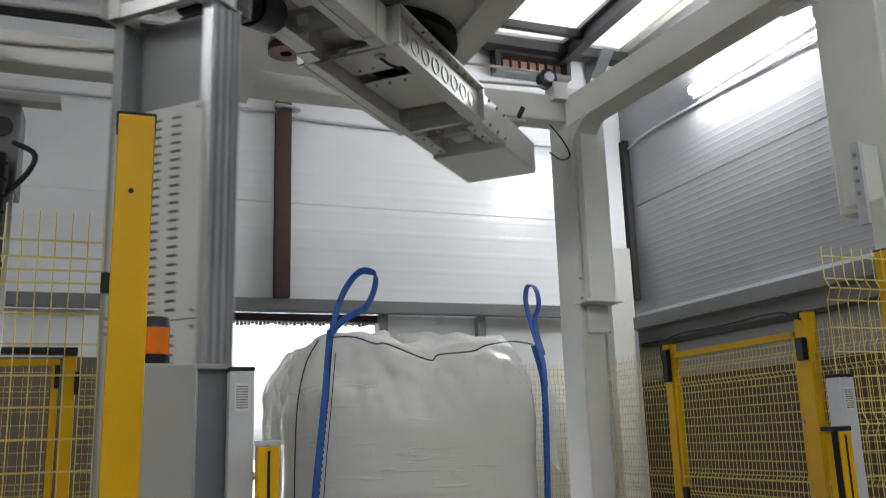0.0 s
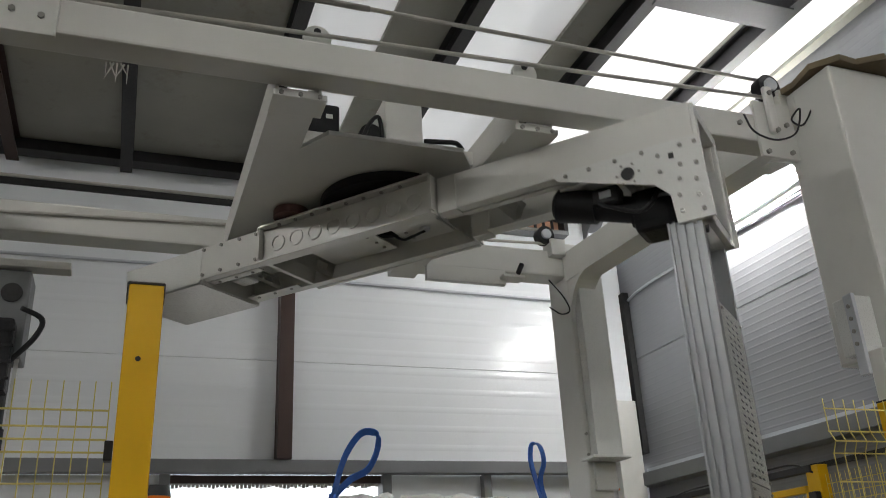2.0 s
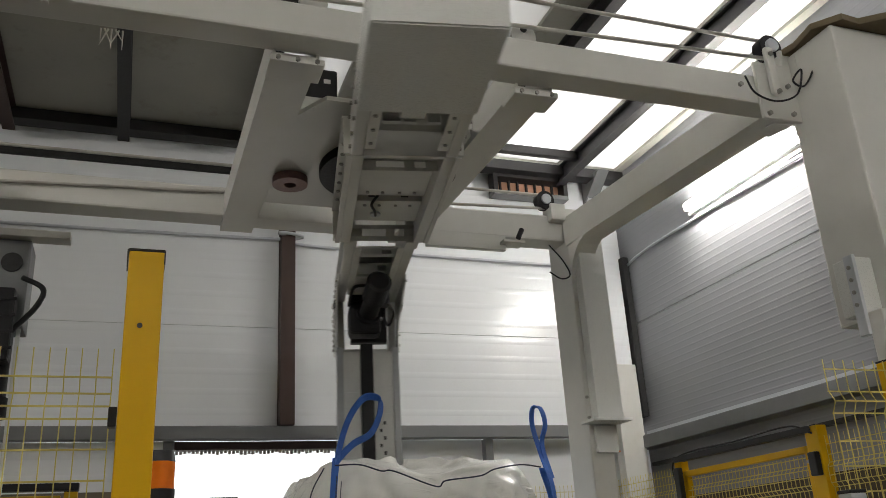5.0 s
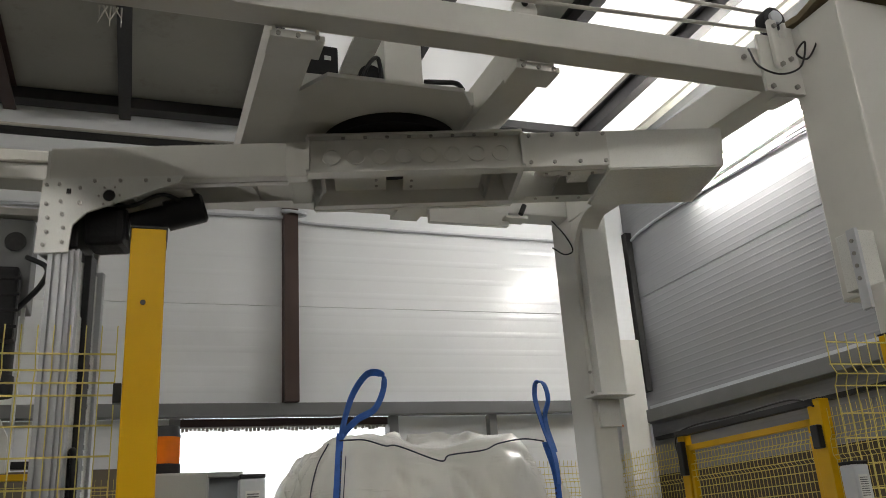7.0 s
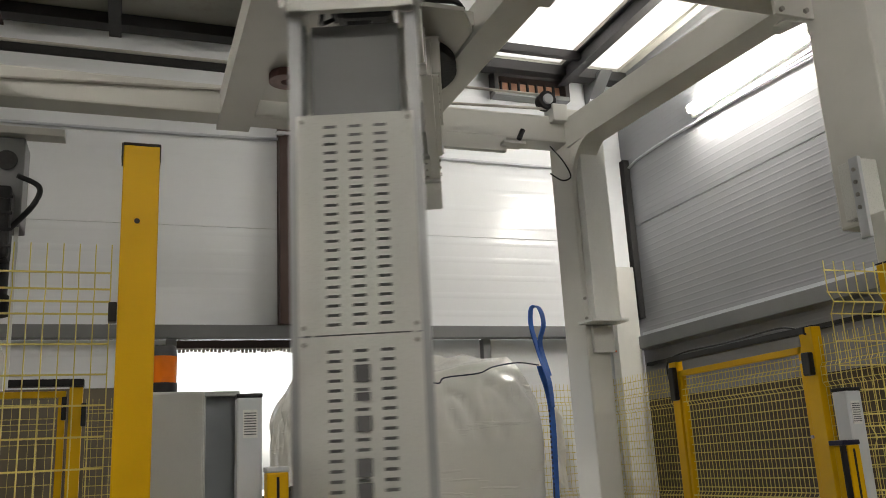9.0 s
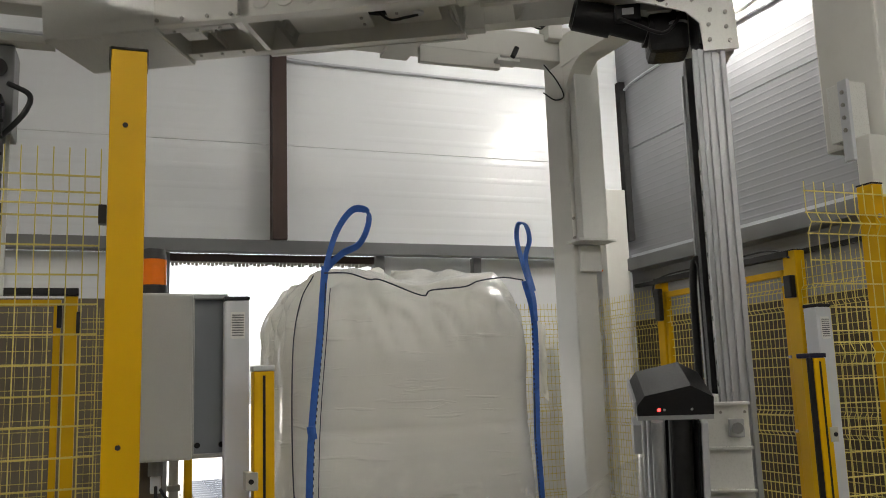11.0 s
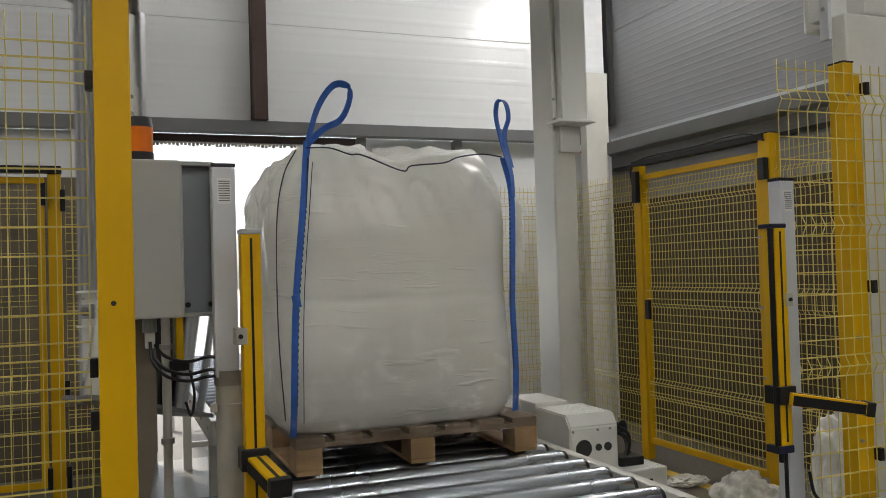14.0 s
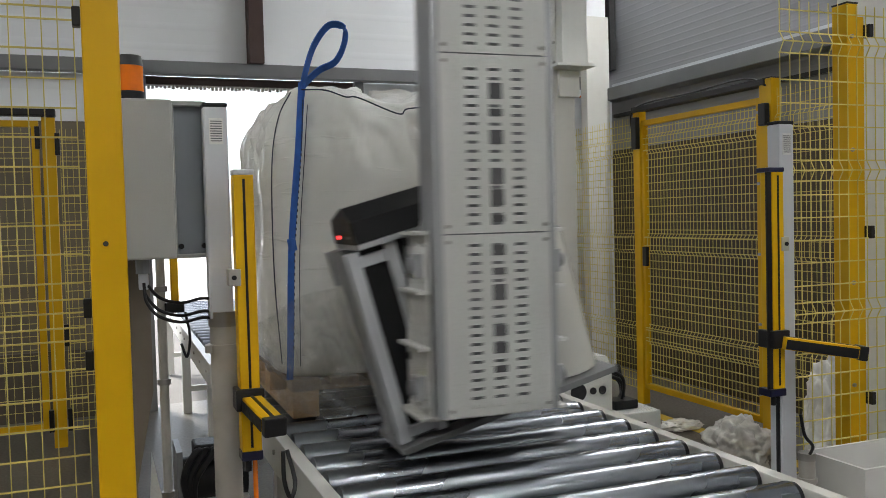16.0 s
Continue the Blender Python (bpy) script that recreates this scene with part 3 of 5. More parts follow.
girder(1.385, 1.550)
# slew plate with trapezoid sides, ring gear, drives
part("slew_plate", prism([(0.582, 3.32), (0.68, 3.16), (1.28, 3.16), (1.383, 3.32), (1.383, 4.25), (0.582, 4.25)], 3.37, 3.39, "z"), WHITE, portal)
part("slew_front", prism([(0.582, 3.393), (1.383, 3.393), (1.383, 3.46), (0.582, 3.46)], 3.30, 3.33, "y"), WHITE, portal)
part("slew_box", box(0.98, 1.16, 3.34, 3.60, 3.395, 3.72, 0.008), WHITE, portal)
part("ring_gear", ring(CX, CY, 3.346, 0.33, 0.22, 0.046, 56), MOTORBLK, portal, "dark slewing ring", smooth=40)
part("pinion", ring(0.66, 3.92, 3.345, 0.085, 0.03, 0.04, 28), PINKRING, portal, "red-brown drive pinion")
part("slew_motor", box(0.62, 0.78, 3.38, 3.56, 3.40, 3.66, 0.015), MOTORBLK, portal, "black gear motor")
part("motor_label", box(0.715, 0.745, 3.376, 3.380, 3.585, 3.605), WHITE2, portal)
part("motor_fan", cyl((0.92, 3.36, 3.52), (0.92, 3.42, 3.52), 0.055, 20), MOTORBLK, portal)
part("motor_cable", hose([(0.86, 3.36, 3.44), (0.90, 3.33, 3.55), (0.95, 3.34, 3.60), (0.97, 3.35, 3.48)], 0.010), BLACK, portal)
part("cable_bundle", hose([(1.17, 3.36, 3.52), (1.24, 3.33, 3.51), (1.32, 3.34, 3.52), (1.36, 3.36, 3.50)], 0.012), BLACK, portal)
# proximity sensor and arm on the far beam
part("sensor_bracket", box(2.02, 2.16, FY - 0.16, FY - 0.06, 3.33, 3.345), WHITE, portal)
part("sensor", cyl((2.12, FY - 0.15, 3.36), (2.15, FY - 0.15, 3.42), 0.016, 10), BLACK, portal)
part("sensor_bar", box(1.56, 2.06, FY - 0.10, FY - 0.06, FZ - 0.10, FZ - 0.01), WHITE, portal)
# bracket with bolts on the near column
part("stop_bracket", box(2.605, 2.703, 2.52, 2.62, 2.35, 2.58, 0.004), WHITE2, portal)
part("stop_strip", box(2.585, 2.603, 2.50, 2.545, 2.26, 2.58, 0.003), ALUPAINT, portal)
for i in range(4):
    bolt(portal, 2.585, 2.522, 2.38 + i * 0.05, "x", -1, 0.7)
for z in (2.352, 2.47):
    bolt(portal, 2.50, 4.52, z - 0.05, s=0.8)
part("red_label", box(2.66, 2.668, 4.5, 4.51, 2.1, 2.11), AMBER, portal)
# board lying on the near column
bm = prism([(2.66, 2.50), (2.74, 2.40), (2.84, 2.41), (2.93, 2.34), (3.06, 2.40), (3.10, 2.58), (3.02, 2.72), (3.08, 2.88), (2.84, 2.95), (2.78, 2.84), (2.65, 2.80), (2.69, 2.64)], 3.618, 3.648, "z")
thing("board_scrap", bm, CARD, "torn brown board lying on top of the column", "board")

# gear unit and cables at the far left column
gu = base("drive_unit", "white and black clamp drive unit on the column", "drive unit", pose(-0.37, 0.22, 0.06))
part("rail", box(-0.62, 0.02, 4.36, 4.46, 3.16, 3.20, 0.004), WHITE, gu)
part("housing", box(-0.52, -0.16, 4.40, 4.62, 2.70, 3.155, 0.01), MIDSTEEL, gu)
part("gear_case", box(-0.40, -0.19, 4.26, 4.398, 2.50, 2.86, 0.02), MOTORBLK, gu, "black gear case")
for i in range(4):
    part("case_rib", box(-0.41, -0.18, 4.252, 4.259, 2.55 + i * 0.08, 2.565 + i * 0.08, 0.002), MOTORBLK, gu)
part("strip", box(-0.185, -0.165, 4.40, 4.41, 1.9, 2.69, 0.002), WHITE2, gu)
part("port", cyl((-0.24, 4.39, 3.03), (-0.24, 4.40, 3.03), 0.05, 20), BLACKGAP, gu)
part("motor", cyl((-0.30, 4.44, 2.35), (-0.30, 4.44, 2.75), 0.10, 22), MOTORBLK, gu, smooth=40)
part("motor_cap", cyl((-0.30, 4.44, 2.26), (-0.30, 4.44, 2.35), 0.115, 22), MOTORBLK, gu, smooth=40)
part("cable", hose([(-0.20, 4.34, 2.66), (-0.10, 4.32, 2.78), (-0.08, 4.34, 2.88), (-0.18, 4.36, 2.94)], 0.014), BLACK, gu)
part("arm", prism([(-0.30, 1.9), (-0.19, 1.9), (-0.19, 2.06), (-0.36, 2.42), (-0.48, 2.42)], 4.42, 4.47, "y"), WHITE, gu)
part("stand", box(-0.46, -0.36, 4.48, 4.60, -0.06, 2.72, 0.004), WHITE, gu)

bm = bmesh.new()
for i in range(7):
    x = -0.185 + 0.012 * i
    bm_cyl(bm, (x, NY + 0.05, NZ - 0.002), (x + 0.03 * math.sin(i * 2.1), NY + 0.05 + 0.01 * math.cos(i), NZ - 0.05 - 0.012 * (i % 4)), 0.004, 6, 0.001)
thing("film_shred", bm, FILM_SOFT, "white film shred caught under the beam", "film")

# ---- turning arm with the film mast ----
arm = base("rotating_boom", "white steel turning arm carrying the film mast", "wrapper arm", pose(CX, CY, 0, 0, 0, 226.4))
ZT, ZL = 3.304, 3.085
HU0, HU1 = -0.605, 0.375     # ends of the hub section


def punched_rib(u, z0, z1, half, lean_u=0.0):
    """Cross plate with two square holes and a round one, cut right through."""
    bm = bmesh.new()
    vs = [-half, -half + 0.05, -half + 0.10, -half + 0.145, -half + 0.195, half - 0.13, half - 0.06, half]
    zs = [z0, z0 + 0.3 * (z1 - z0), z0 + 0.78 * (z1 - z0), z1]
    grid = [[bm.verts.new((u + lean_u * i / 3, v, z)) for v in vs] for i, z in enumerate(zs)]
    for i in range(3):
        for j in range(7):
            if not (i == 1 and j in (1, 3, 5)):
                bm.faces.new((grid[i][j], grid[i][j + 1], grid[i + 1][j + 1], grid[i + 1][j]))
    bmesh.ops.solidify(bm, geom=bm.faces[:], thickness=0.008)
    return bm


# hub section: channel with an outward flange and pressed rings
for s in (-1, 1):
    v0, v1 = sorted((s * 0.165, s * 0.215))
    part("hub_side", box(HU0, HU1, v0, v1, 3.125, 3.295, 0.004), WHITE, arm)
    part("hub_flange", box(HU0, HU1, *sorted((s * 0.165, s * 0.255)), 3.297, 3.309, 0.002), WHITE, arm)
    part("hub_lip", box(HU0, HU1, *sorted((s * 0.216, s * 0.240)), 3.122, 3.132, 0.002), WHITE, arm)
    for u in (HU0, HU1):
        part("end_stiffener", box(u - 0.007, u + 0.007, *sorted((s * 0.216, s * 0.250)), 3.134, 3.296), WHITE, arm)
    for i in range(8):
        bm = ring(0, 0, 0, 0.042, 0.033, 0.010, 24)
        bmesh.ops.transform(bm, matrix=pose(HU0 + 0.10 + i * 0.111, s * 0.2165, 3.21, 90, 0, 0), verts=bm.verts)
        part("pressed_ring", bm, WHITE, arm)
        bolt(arm, HU0 + 0.12 + i * 0.10, s * 0.235, 3.297, "z", -1, 0.8)
part("hub_plate", box(HU0, HU1, -0.165, 0.165, 3.27, 3.292, 0.003), WHITE, arm)
part("slew_cover", cyl((0, 0, 3.31), (0, 0, 3.322), 0.24, 40), MOTORBLK, arm, smooth=40)
# pan under the bearing, with screws and an access slot
part("pan", box(HU0 + 0.16, -0.06, -0.163, 0.163, 3.196, 3.204, 0.002), WHITE, arm)
part("pan", box(0.03, 0.27, -0.163, 0.163, 3.204, 3.212, 0.002), WHITE, arm)
part("pan_step", box(0.022, 0.030, -0.163, 0.163, 3.204, 3.268), WHITE, arm)
part("bearing", ring(-0.01, 0.0, 3.245, 0.10, 0.07, 0.04, 32), MOTORBLK, arm, "dark bearing seat", smooth=40)
for v in (-0.11, -0.04, 0.04, 0.11):
    bolt(arm, -0.10, v, 3.196, "z", -1, 0.7)
    bolt(arm, 0.07, v, 3.204, "z", -1, 0.7)
part("grease_cap", cyl((0.17, 0.05, 3.192), (0.17, 0.05, 3.204), 0.026, 18), ALUPAINT, arm)
part("grease_line", hose([(-0.02, 0.05, 3.22), (0.03, 0.08, 3.19), (0.10, 0.06, 3.185), (0.17, 0.05, 3.19)], 0.007), BLACK, arm)
part("punched_rib", punched_rib(HU1 - 0.01, 3.13, 3.20, 0.163, -0.05), WHITE, arm)
part("punched_rib", punched_rib(HU0 + 0.14, 3.13, 3.20, 0.163, 0.03), WHITE, arm)
part("rib", prism([(HU0 - 0.004, 3.128), (HU0 + 0.020, 3.128), (HU0 + 0.05, 3.268), (HU0 + 0.026, 3.268)], -0.164, 0.164, "y"), WHITE, arm)
# mast side: two box rails, bolted lower lips and cross ribs
for s in (-1, 1):
    v0, v1 = sorted((s * 0.130, s * 0.188))
    part("rail", box(HU1, 1.515, v0, v1, 3.135, ZT, 0.008), WHITE, arm)
    part("rail_sleeve", box(HU1 + 0.008, HU1 + 0.10, *sorted((s * 0.126, s * 0.195)), 3.128, ZT - 0.004, 0.004), WHITE, arm)
    part("lip", box(HU1 + 0.10, 1.22, *sorted((s * 0.095, s * 0.130)), 3.132, 3.142), WHITE, arm)
    bm = prism([(0.93, 3.148), (1.535, 3.152), (1.545, 2.805), (1.405, 2.805), (1.395, 2.93), (1.34, 2.985), (0.95, 3.115)], *sorted((s * 0.189, s * 0.199)), "y")
    part("gusset", bm, WHITE2, arm, "white gusset plate with bolts")
    part("gusset_hub", cyl((1.245, s * 0.189, 3.06), (1.245, s * 0.208, 3.06), 0.026, 18), BLACK, arm)
    part("gusset_slot", box(1.41, 1.43, *sorted((s * 0.1988, s * 0.2002)), 3.075, 3.10), BLACKGAP, arm)
    for k in range(6):
        bolt(arm, 1.245 + 0.045 * math.cos(k * 1.047), s * 0.200, 3.06 + 0.045 * math.sin(k * 1.047), "y", s, 0.45)
    for x, z in [(1.37, 3.10), (1.46, 3.12), (1.515, 3.12), (1.37, 3.03), (1.45, 3.04), (1.51, 3.03), (1.44, 2.98), (1.50, 2.965), (1.43, 2.915), (1.50, 2.90), (1.43, 2.85), (1.51, 2.84), (0.99, 3.125), (1.09, 3.128), (1.20, 3.13), (1.31, 3.132)]:
        bolt(arm, x, s * 0.200, z, "y", s, 0.75)
for x in (0.62, 0.90):
    part("punched_rib", punched_rib(x, 3.136, 3.22, 0.129, 0.05), WHITE, arm)
part("rib", box(1.165, 1.18, -0.129, 0.129, 3.10, 3.27), WHITE, arm)
part("top_plate", box(0.88, 1.515, -0.129, 0.129, ZT - 0.03, ZT - 0.018), WHITE, arm)
part("lower_tray", box(0.92, 1.16, -0.10, 0.10, 3.118, 3.128, 0.002), WHITE, arm)
# drive motor under the rail
part("gear_motor", cyl((1.33, 0.02, 2.955), (1.03, -0.02, 3.045), 0.056, 24), MOTORBLK, arm, "black gear motor", smooth=40)
part("motor_cowl", cyl((1.05, -0.018, 3.040), (0.89, -0.035, 3.085), 0.072, 28), MOTORBLK, arm, smooth=40)
part("cowl_end", cyl((0.89, -0.035, 3.085), (0.876, -0.036, 3.089), 0.072, 28, 0.056), BLACK, arm, smooth=40)
part("gear_box", box(1.20, 1.375, -0.07, 0.12, 2.87, 3.05, 0.03), MOTORBLK, arm)
part("flange", cyl((1.225, 0.005, 2.987), (1.200, 0.002, 2.994), 0.074, 28), MOTORBLK, arm, smooth=40)
part("terminal_box", box(1.06, 1.17, -0.11, -0.03, 3.01, 3.08, 0.008), BLACK, arm)
part("motor_plate", box(1.09, 1.14, -0.1125, -0.1105, 3.03, 3.06), ALUPAINT, arm)
part("motor_cable", hose([(0.97, 0.04, 3.09), (1.05, 0.10, 3.10), (1.18, 0.12, 3.04), (1.30, 0.10, 3.08), (1.36, 0.02, 3.12)], 0.010), BLACK, arm)
part("motor_cable", hose([(1.08, -0.10, 3.02), (1.14, -0.14, 2.97), (1.26, -0.12, 2.93), (1.34, -0.10, 3.02), (1.37, -0.08, 3.11)], 0.008), BLACK, arm)
part("cable_ring", ring(1.33, -0.05, 2.99, 0.045, 0.036, 0.010, 24), ALU, arm)
# counterweight side
for s in (-1, 1):
    part("weight_rail", box(-1.02, HU0, *sorted((s * 0.172, s * 0.222)), 3.128, 3.304, 0.006), WHITE, arm)
    part("weight_lip", box(-1.02, HU0 - 0.06, *sorted((s * 0.128, s * 0.171)), 3.126, 3.136, 0.002), WHITE, arm)
    for x, z in [(-0.64, 3.285), (-0.75, 3.287), (-0.87, 3.287), (-0.99, 3.287), (-0.64, 3.15), (-0.75, 3.15), (-0.87, 3.15), (-0.99, 3.15)]:
        bolt(arm, x, s * 0.224, z, "y", s, 0.8)
    for x in (-0.72, -0.83, -0.94):
        bolt(arm, x, s * 0.150, 3.126, "z", -1, 0.7)
bm = prism([(-1.00, 3.105), (-1.55, 3.105), (-1.565, 3.304), (-1.00, 3.304)], -0.224, 0.224, "y")
bmesh.ops.bevel(bm, geom=list(bm.edges), offset=0.006, segments=2, affect="EDGES")
part("counterweight", bm, WHITE2, arm, "closed white counterweight box")
part("punched_rib", punched_rib(-0.80, 3.14, 3.22, 0.17, -0.03), WHITE, arm)
part("weight_plate", box(-1.0, -0.76, -0.171, 0.171, 3.25, 3.262), WHITE, arm)
part("weight_block", box(-0.96, -0.86, -0.05, 0.05, 3.16, 3.248, 0.006), WHITE2, arm)

# mast
def perforated(v_half, z0, z1, u):
    cols = [-v_half, -0.088, -0.053, -0.0175, 0.0175, 0.053, 0.088, v_half]
    rows, z = [z0], z0 + 0.022
    while z + 0.012 < z1 - 0.015:
        rows += [z, z + 0.0085]
        z += 0.0255
    rows.append(z1)
    bm = bmesh.new()
    grid = [[bm.verts.new((u, v, zz)) for v in cols] for zz in rows]
    for i in range(len(rows) - 1):
        for j in range(len(cols) - 1):
            if i % 2 == 1 and j in (1, 3, 5):
                continue
            bm.faces.new((grid[i][j], grid[i][j + 1], grid[i + 1][j + 1], grid[i + 1][j]))
    bmesh.ops.solidify(bm, geom=bm.faces[:], thickness=0.003)
    return bm


MZ0 = 0.84
for z0, z1 in [(1.865, 2.49), (1.36, 1.861), (MZ0, 1.356)]:
    part("mast_cover", perforated(0.164, z0, z1, 1.494), WHITE2, arm, "white perforated cover plate")
    for v in (-0.15, 0.15):
        for z in (z0 + 0.02, z1 - 0.02):
            bolt(arm, 1.496, v, z, "x", 1, 0.5)
part("mast_back", box(1.385, 1.40, -0.15, 0.15, MZ0, 2.80, 0.002), WHITE2, arm, "white mast back plate")
part("mast_core", box(1.40, 1.45, -0.13, 0.13, MZ0 + 0.02, 2.40), MIDSTEEL, arm)
for s in (-1, 1):
    sec = [(1.36, s * 0.150), (1.490, s * 0.150), (1.490, s * 0.186)]
    for u in (1.470, 1.436, 1.404, 1.381):
        sec += [(u, s * 0.186), (u, s * 0.174), (u - 0.013, s * 0.174), (u - 0.013, s * 0.186)]
    sec += [(1.36, s * 0.186)]
    bm = prism(sec, MZ0, 2.82, "z")
    part("mast_profile", bm, ALU, arm, "ribbed aluminium profile")
    part("head_upright", box(1.44, 1.53, *sorted((s * 0.135, s * 0.18)), 2.80, 3.295, 0.004), WHITE2, arm)
part("head_crossbar", box(1.50, 1.525, -0.18, 0.18, 2.80, 2.845, 0.003), WHITE2, arm)
part("head_top", box(1.42, 1.53, -0.18, 0.18, 3.25, 3.299, 0.003), WHITE2, arm)
part("channel_back", box(1.41, 1.43, -0.13, 0.13, 2.42, 2.80, 0.002), MIDSTEEL, arm)
part("chain_pack", box(1.40, 1.46, -0.125, 0.10, 2.86, 3.24, 0.01), BLACK, arm, "black cable chain inside the mast head")
part("lift_rail", box(1.352, 1.384, -0.030, 0.046, MZ0, 2.84, 0.003), BLACK, arm, "black lifting belt")
part("cover_strip", box(1.374, 1.384, -0.148, -0.036, MZ0, 2.42, 0.002), WHITE2, arm)
part("cover_strip", box(1.374, 1.384, 0.052, 0.148, MZ0, 2.55, 0.002), WHITE2, arm)
part("hose_loop", hose([(1.33, 0.12, 0.95), (1.33, 0.125, 1.5), (1.335, 0.12, 1.88), (1.35, 0.10, 1.97), (1.365, 0.08, 1.92), (1.366, 0.075, 1.6), (1.366, 0.075, 1.3)], 0.017), BLACK, arm, "black hose loop")
part("film_latch", box(1.375, 1.384, -0.10, -0.08, 1.95, 2.03), WHITE2, arm)
bm = bmesh.new()
for i in range(34):
    z = 0.9 + i * 0.044
    bm_box(bm, 1.372, 1.3745, -0.075 - 0.022 * (i % 2), -0.061 - 0.022 * (i % 2), z, z + 0.020)
part("slot_strip", bm, BLACKGAP, arm)["kind"] = "stuff"
# dark plain bars where the maker's mark runs down the cover
for z, h in [(1.76, 0.045), (1.70, 0.02), (1.63, 0.04), (1.52, 0.045), (1.46, 0.045), (1.40, 0.02), (1.31, 0.03), (1.25, 0.02), (1.19, 0.045), (1.08, 0.03), (1.03, 0.03), (0.97, 0.02)]:
    part("mark_bar", box(1.4955, 1.4975, -0.018, 0.022, z - h / 2, z + h / 2), GREYTXT, arm)

# film carriage
car = part("carriage_body", box(1.25, 1.355, -0.17, 0.17, 0.80, 1.40, 0.008), WHITE2, arm, "white film carriage body")
for z in (0.92, 1.06, 1.20, 1.32):
    part("slot", box(1.275, 1.33, -0.173, -0.169, z, z + 0.05), BLACKGAP, car)
    part("rib", box(1.24, 1.25, -0.17, 0.17, z - 0.03, z - 0.01), ALUPAINT, car)
# side plates of the carriage round the mast, with ledges, holes and clamp rollers
for s in (-1, 1):
    side = part("side_plate", box(1.205, 1.455, *sorted((s * 0.194, s * 0.202)), 0.83, 1.37, 0.003), WHITE2, arm, "white carriage side plate with holes")
    for z in (0.83, 1.03, 1.19, 1.358):
        part("ledge", box(1.20, 1.46, *sorted((s * 0.2025, s * 0.232)), z, z + 0.010, 0.002), WHITE2, side)
    part("edge_fold", box(1.195, 1.205, *sorted((s * 0.1945, s * 0.230)), 0.83, 1.37, 0.002), WHITE2, side)
    for u, z in ((1.27, 1.335), (1.255, 0.87), (1.265, 0.99)):
        part("hole", cyl((u, s * 0.2022, z), (u, s * 0.2034, z), 0.014, 16), BLACKGAP, side)
    part("slot", box(1.245, 1.275, *sorted((s * 0.2022, s * 0.2034)), 1.09, 1.16), BLACKGAP, side)
    for z in (0.92, 1.27):
        part("bearing_block", box(1.375, 1.43, *sorted((s * 0.2025, s * 0.232)), z - 0.035, z + 0.035, 0.004), ALU, side)
        part("guide_roller", cyl((1.402, s * 0.2325, z), (1.402, s * 0.245, z), 0.022, 16), MIDSTEEL, side)
    for u in (1.23, 1.35, 1.44):
        for z in (0.86, 1.33):
            bolt(side, u, s * 0.203, z, "y", s, 0.5)
# the film head leans on its carriage
LEAN = Matrix.Translation((0, -0.05, 1.35)) @ Matrix.Rotation(radians(15), 4, "X") @ Matrix.Translation((0, 0.05, -1.35))


def lean(bm):
    bmesh.ops.transform(bm, matrix=LEAN, verts=bm.verts)
    return bm


part("top_plate", lean(box(1.02, 1.30, -0.36, 0.10, 1.395, 1.412, 0.003)), ALU, arm)
head = part("carriage_head", lean(prism([(1.02, 1.413), (1.30, 1.413), (1.30, 1.48), (1.22, 1.525), (1.05, 1.49), (1.02, 1.45)], -0.36, 0.0, "y")), BLACK, arm, "black drive hood")
for u in (1.12, 1.22):
    part("screw", lean(cyl((u, -0.362, 1.435), (u, -0.359, 1.435), 0.005, 12)), ALU, head)
part("nose_plate", lean(prism([(1.012, 1.42), (1.019, 1.42), (1.019, 1.47), (1.012, 1.46)], -0.35, -0.01, "y")), ALU, head)
part("nose_slot", lean(box(1.010, 1.0118, -0.31, -0.27, 1.435, 1.450)), WHITE2, head)
# small glowing disc stands in for a red laser dot on the hood
part("indicator", lean(cyl((1.10, -0.3625, 1.435), (1.10, -0.359, 1.435), 0.006, 12)), REDLED, head, "red laser dot drawn as a glowing disc")
part("bottom_plate", lean(box(1.02, 1.30, -0.40, 0.36, 0.765, 0.785, 0.003)), MIDSTEEL, arm)
for v, u, r, mat in [(-0.12, 1.20, 0.040, RUBBER), (-0.22, 1.10, 0.036, ALU), (-0.30, 1.19, 0.040, RUBBER), (-0.37, 1.09, 0.022, ALU), (-0.16, 1.07, 0.018, ALU)]:
    part("stretch_roller", lean(cyl((u, v, 0.785), (u, v, 1.395), r, 20)), mat, arm, smooth=40)
for v0, v1 in ((-0.395, -0.352), (-0.27, -0.235)):
    part("frame_upright", lean(box(1.2475, 1.272, v0, v1, 0.79, 1.392, 0.004)), ALUPAINT, arm, "bright aluminium frame upright")
for z in (0.80, 1.34):
    part("frame_rail", lean(box(1.2475, 1.266, -0.351, -0.271, z, z + 0.035, 0.003)), ALUPAINT, arm)
part("back_shell", lean(box(1.235, 1.247, -0.385, 0.125, 0.79, 1.39, 0.004)), MOTORBLK, arm, "black perforated back shell")
for i in range(11):
    part("shell_slot", lean(box(1.2335, 1.2348, 0.05, 0.075, 0.83 + i * 0.05, 0.85 + i * 0.05)), ALUPAINT, arm)
part("bracket", lean(box(1.00, 1.03, -0.40, -0.30, 1.28, 1.394, 0.004)), ALU, arm)
part("spool_plate", lean(box(1.13, 1.28, 0.135, 0.155, 0.78, 1.30, 0.006)), MOTORBLK, arm)
part("film_roll", lean(cyl((1.16, 0.25, 0.79), (1.16, 0.25, 1.265), 0.098, 40)), ROLL, arm, "glossy roll of clear film", smooth=40)
part("roll_core", lean(cyl((1.16, 0.25, 0.785), (1.16, 0.25, 1.275), 0.04, 24)), CARD, arm, smooth=40)
bm = bmesh.new()
k = 14
cols = []
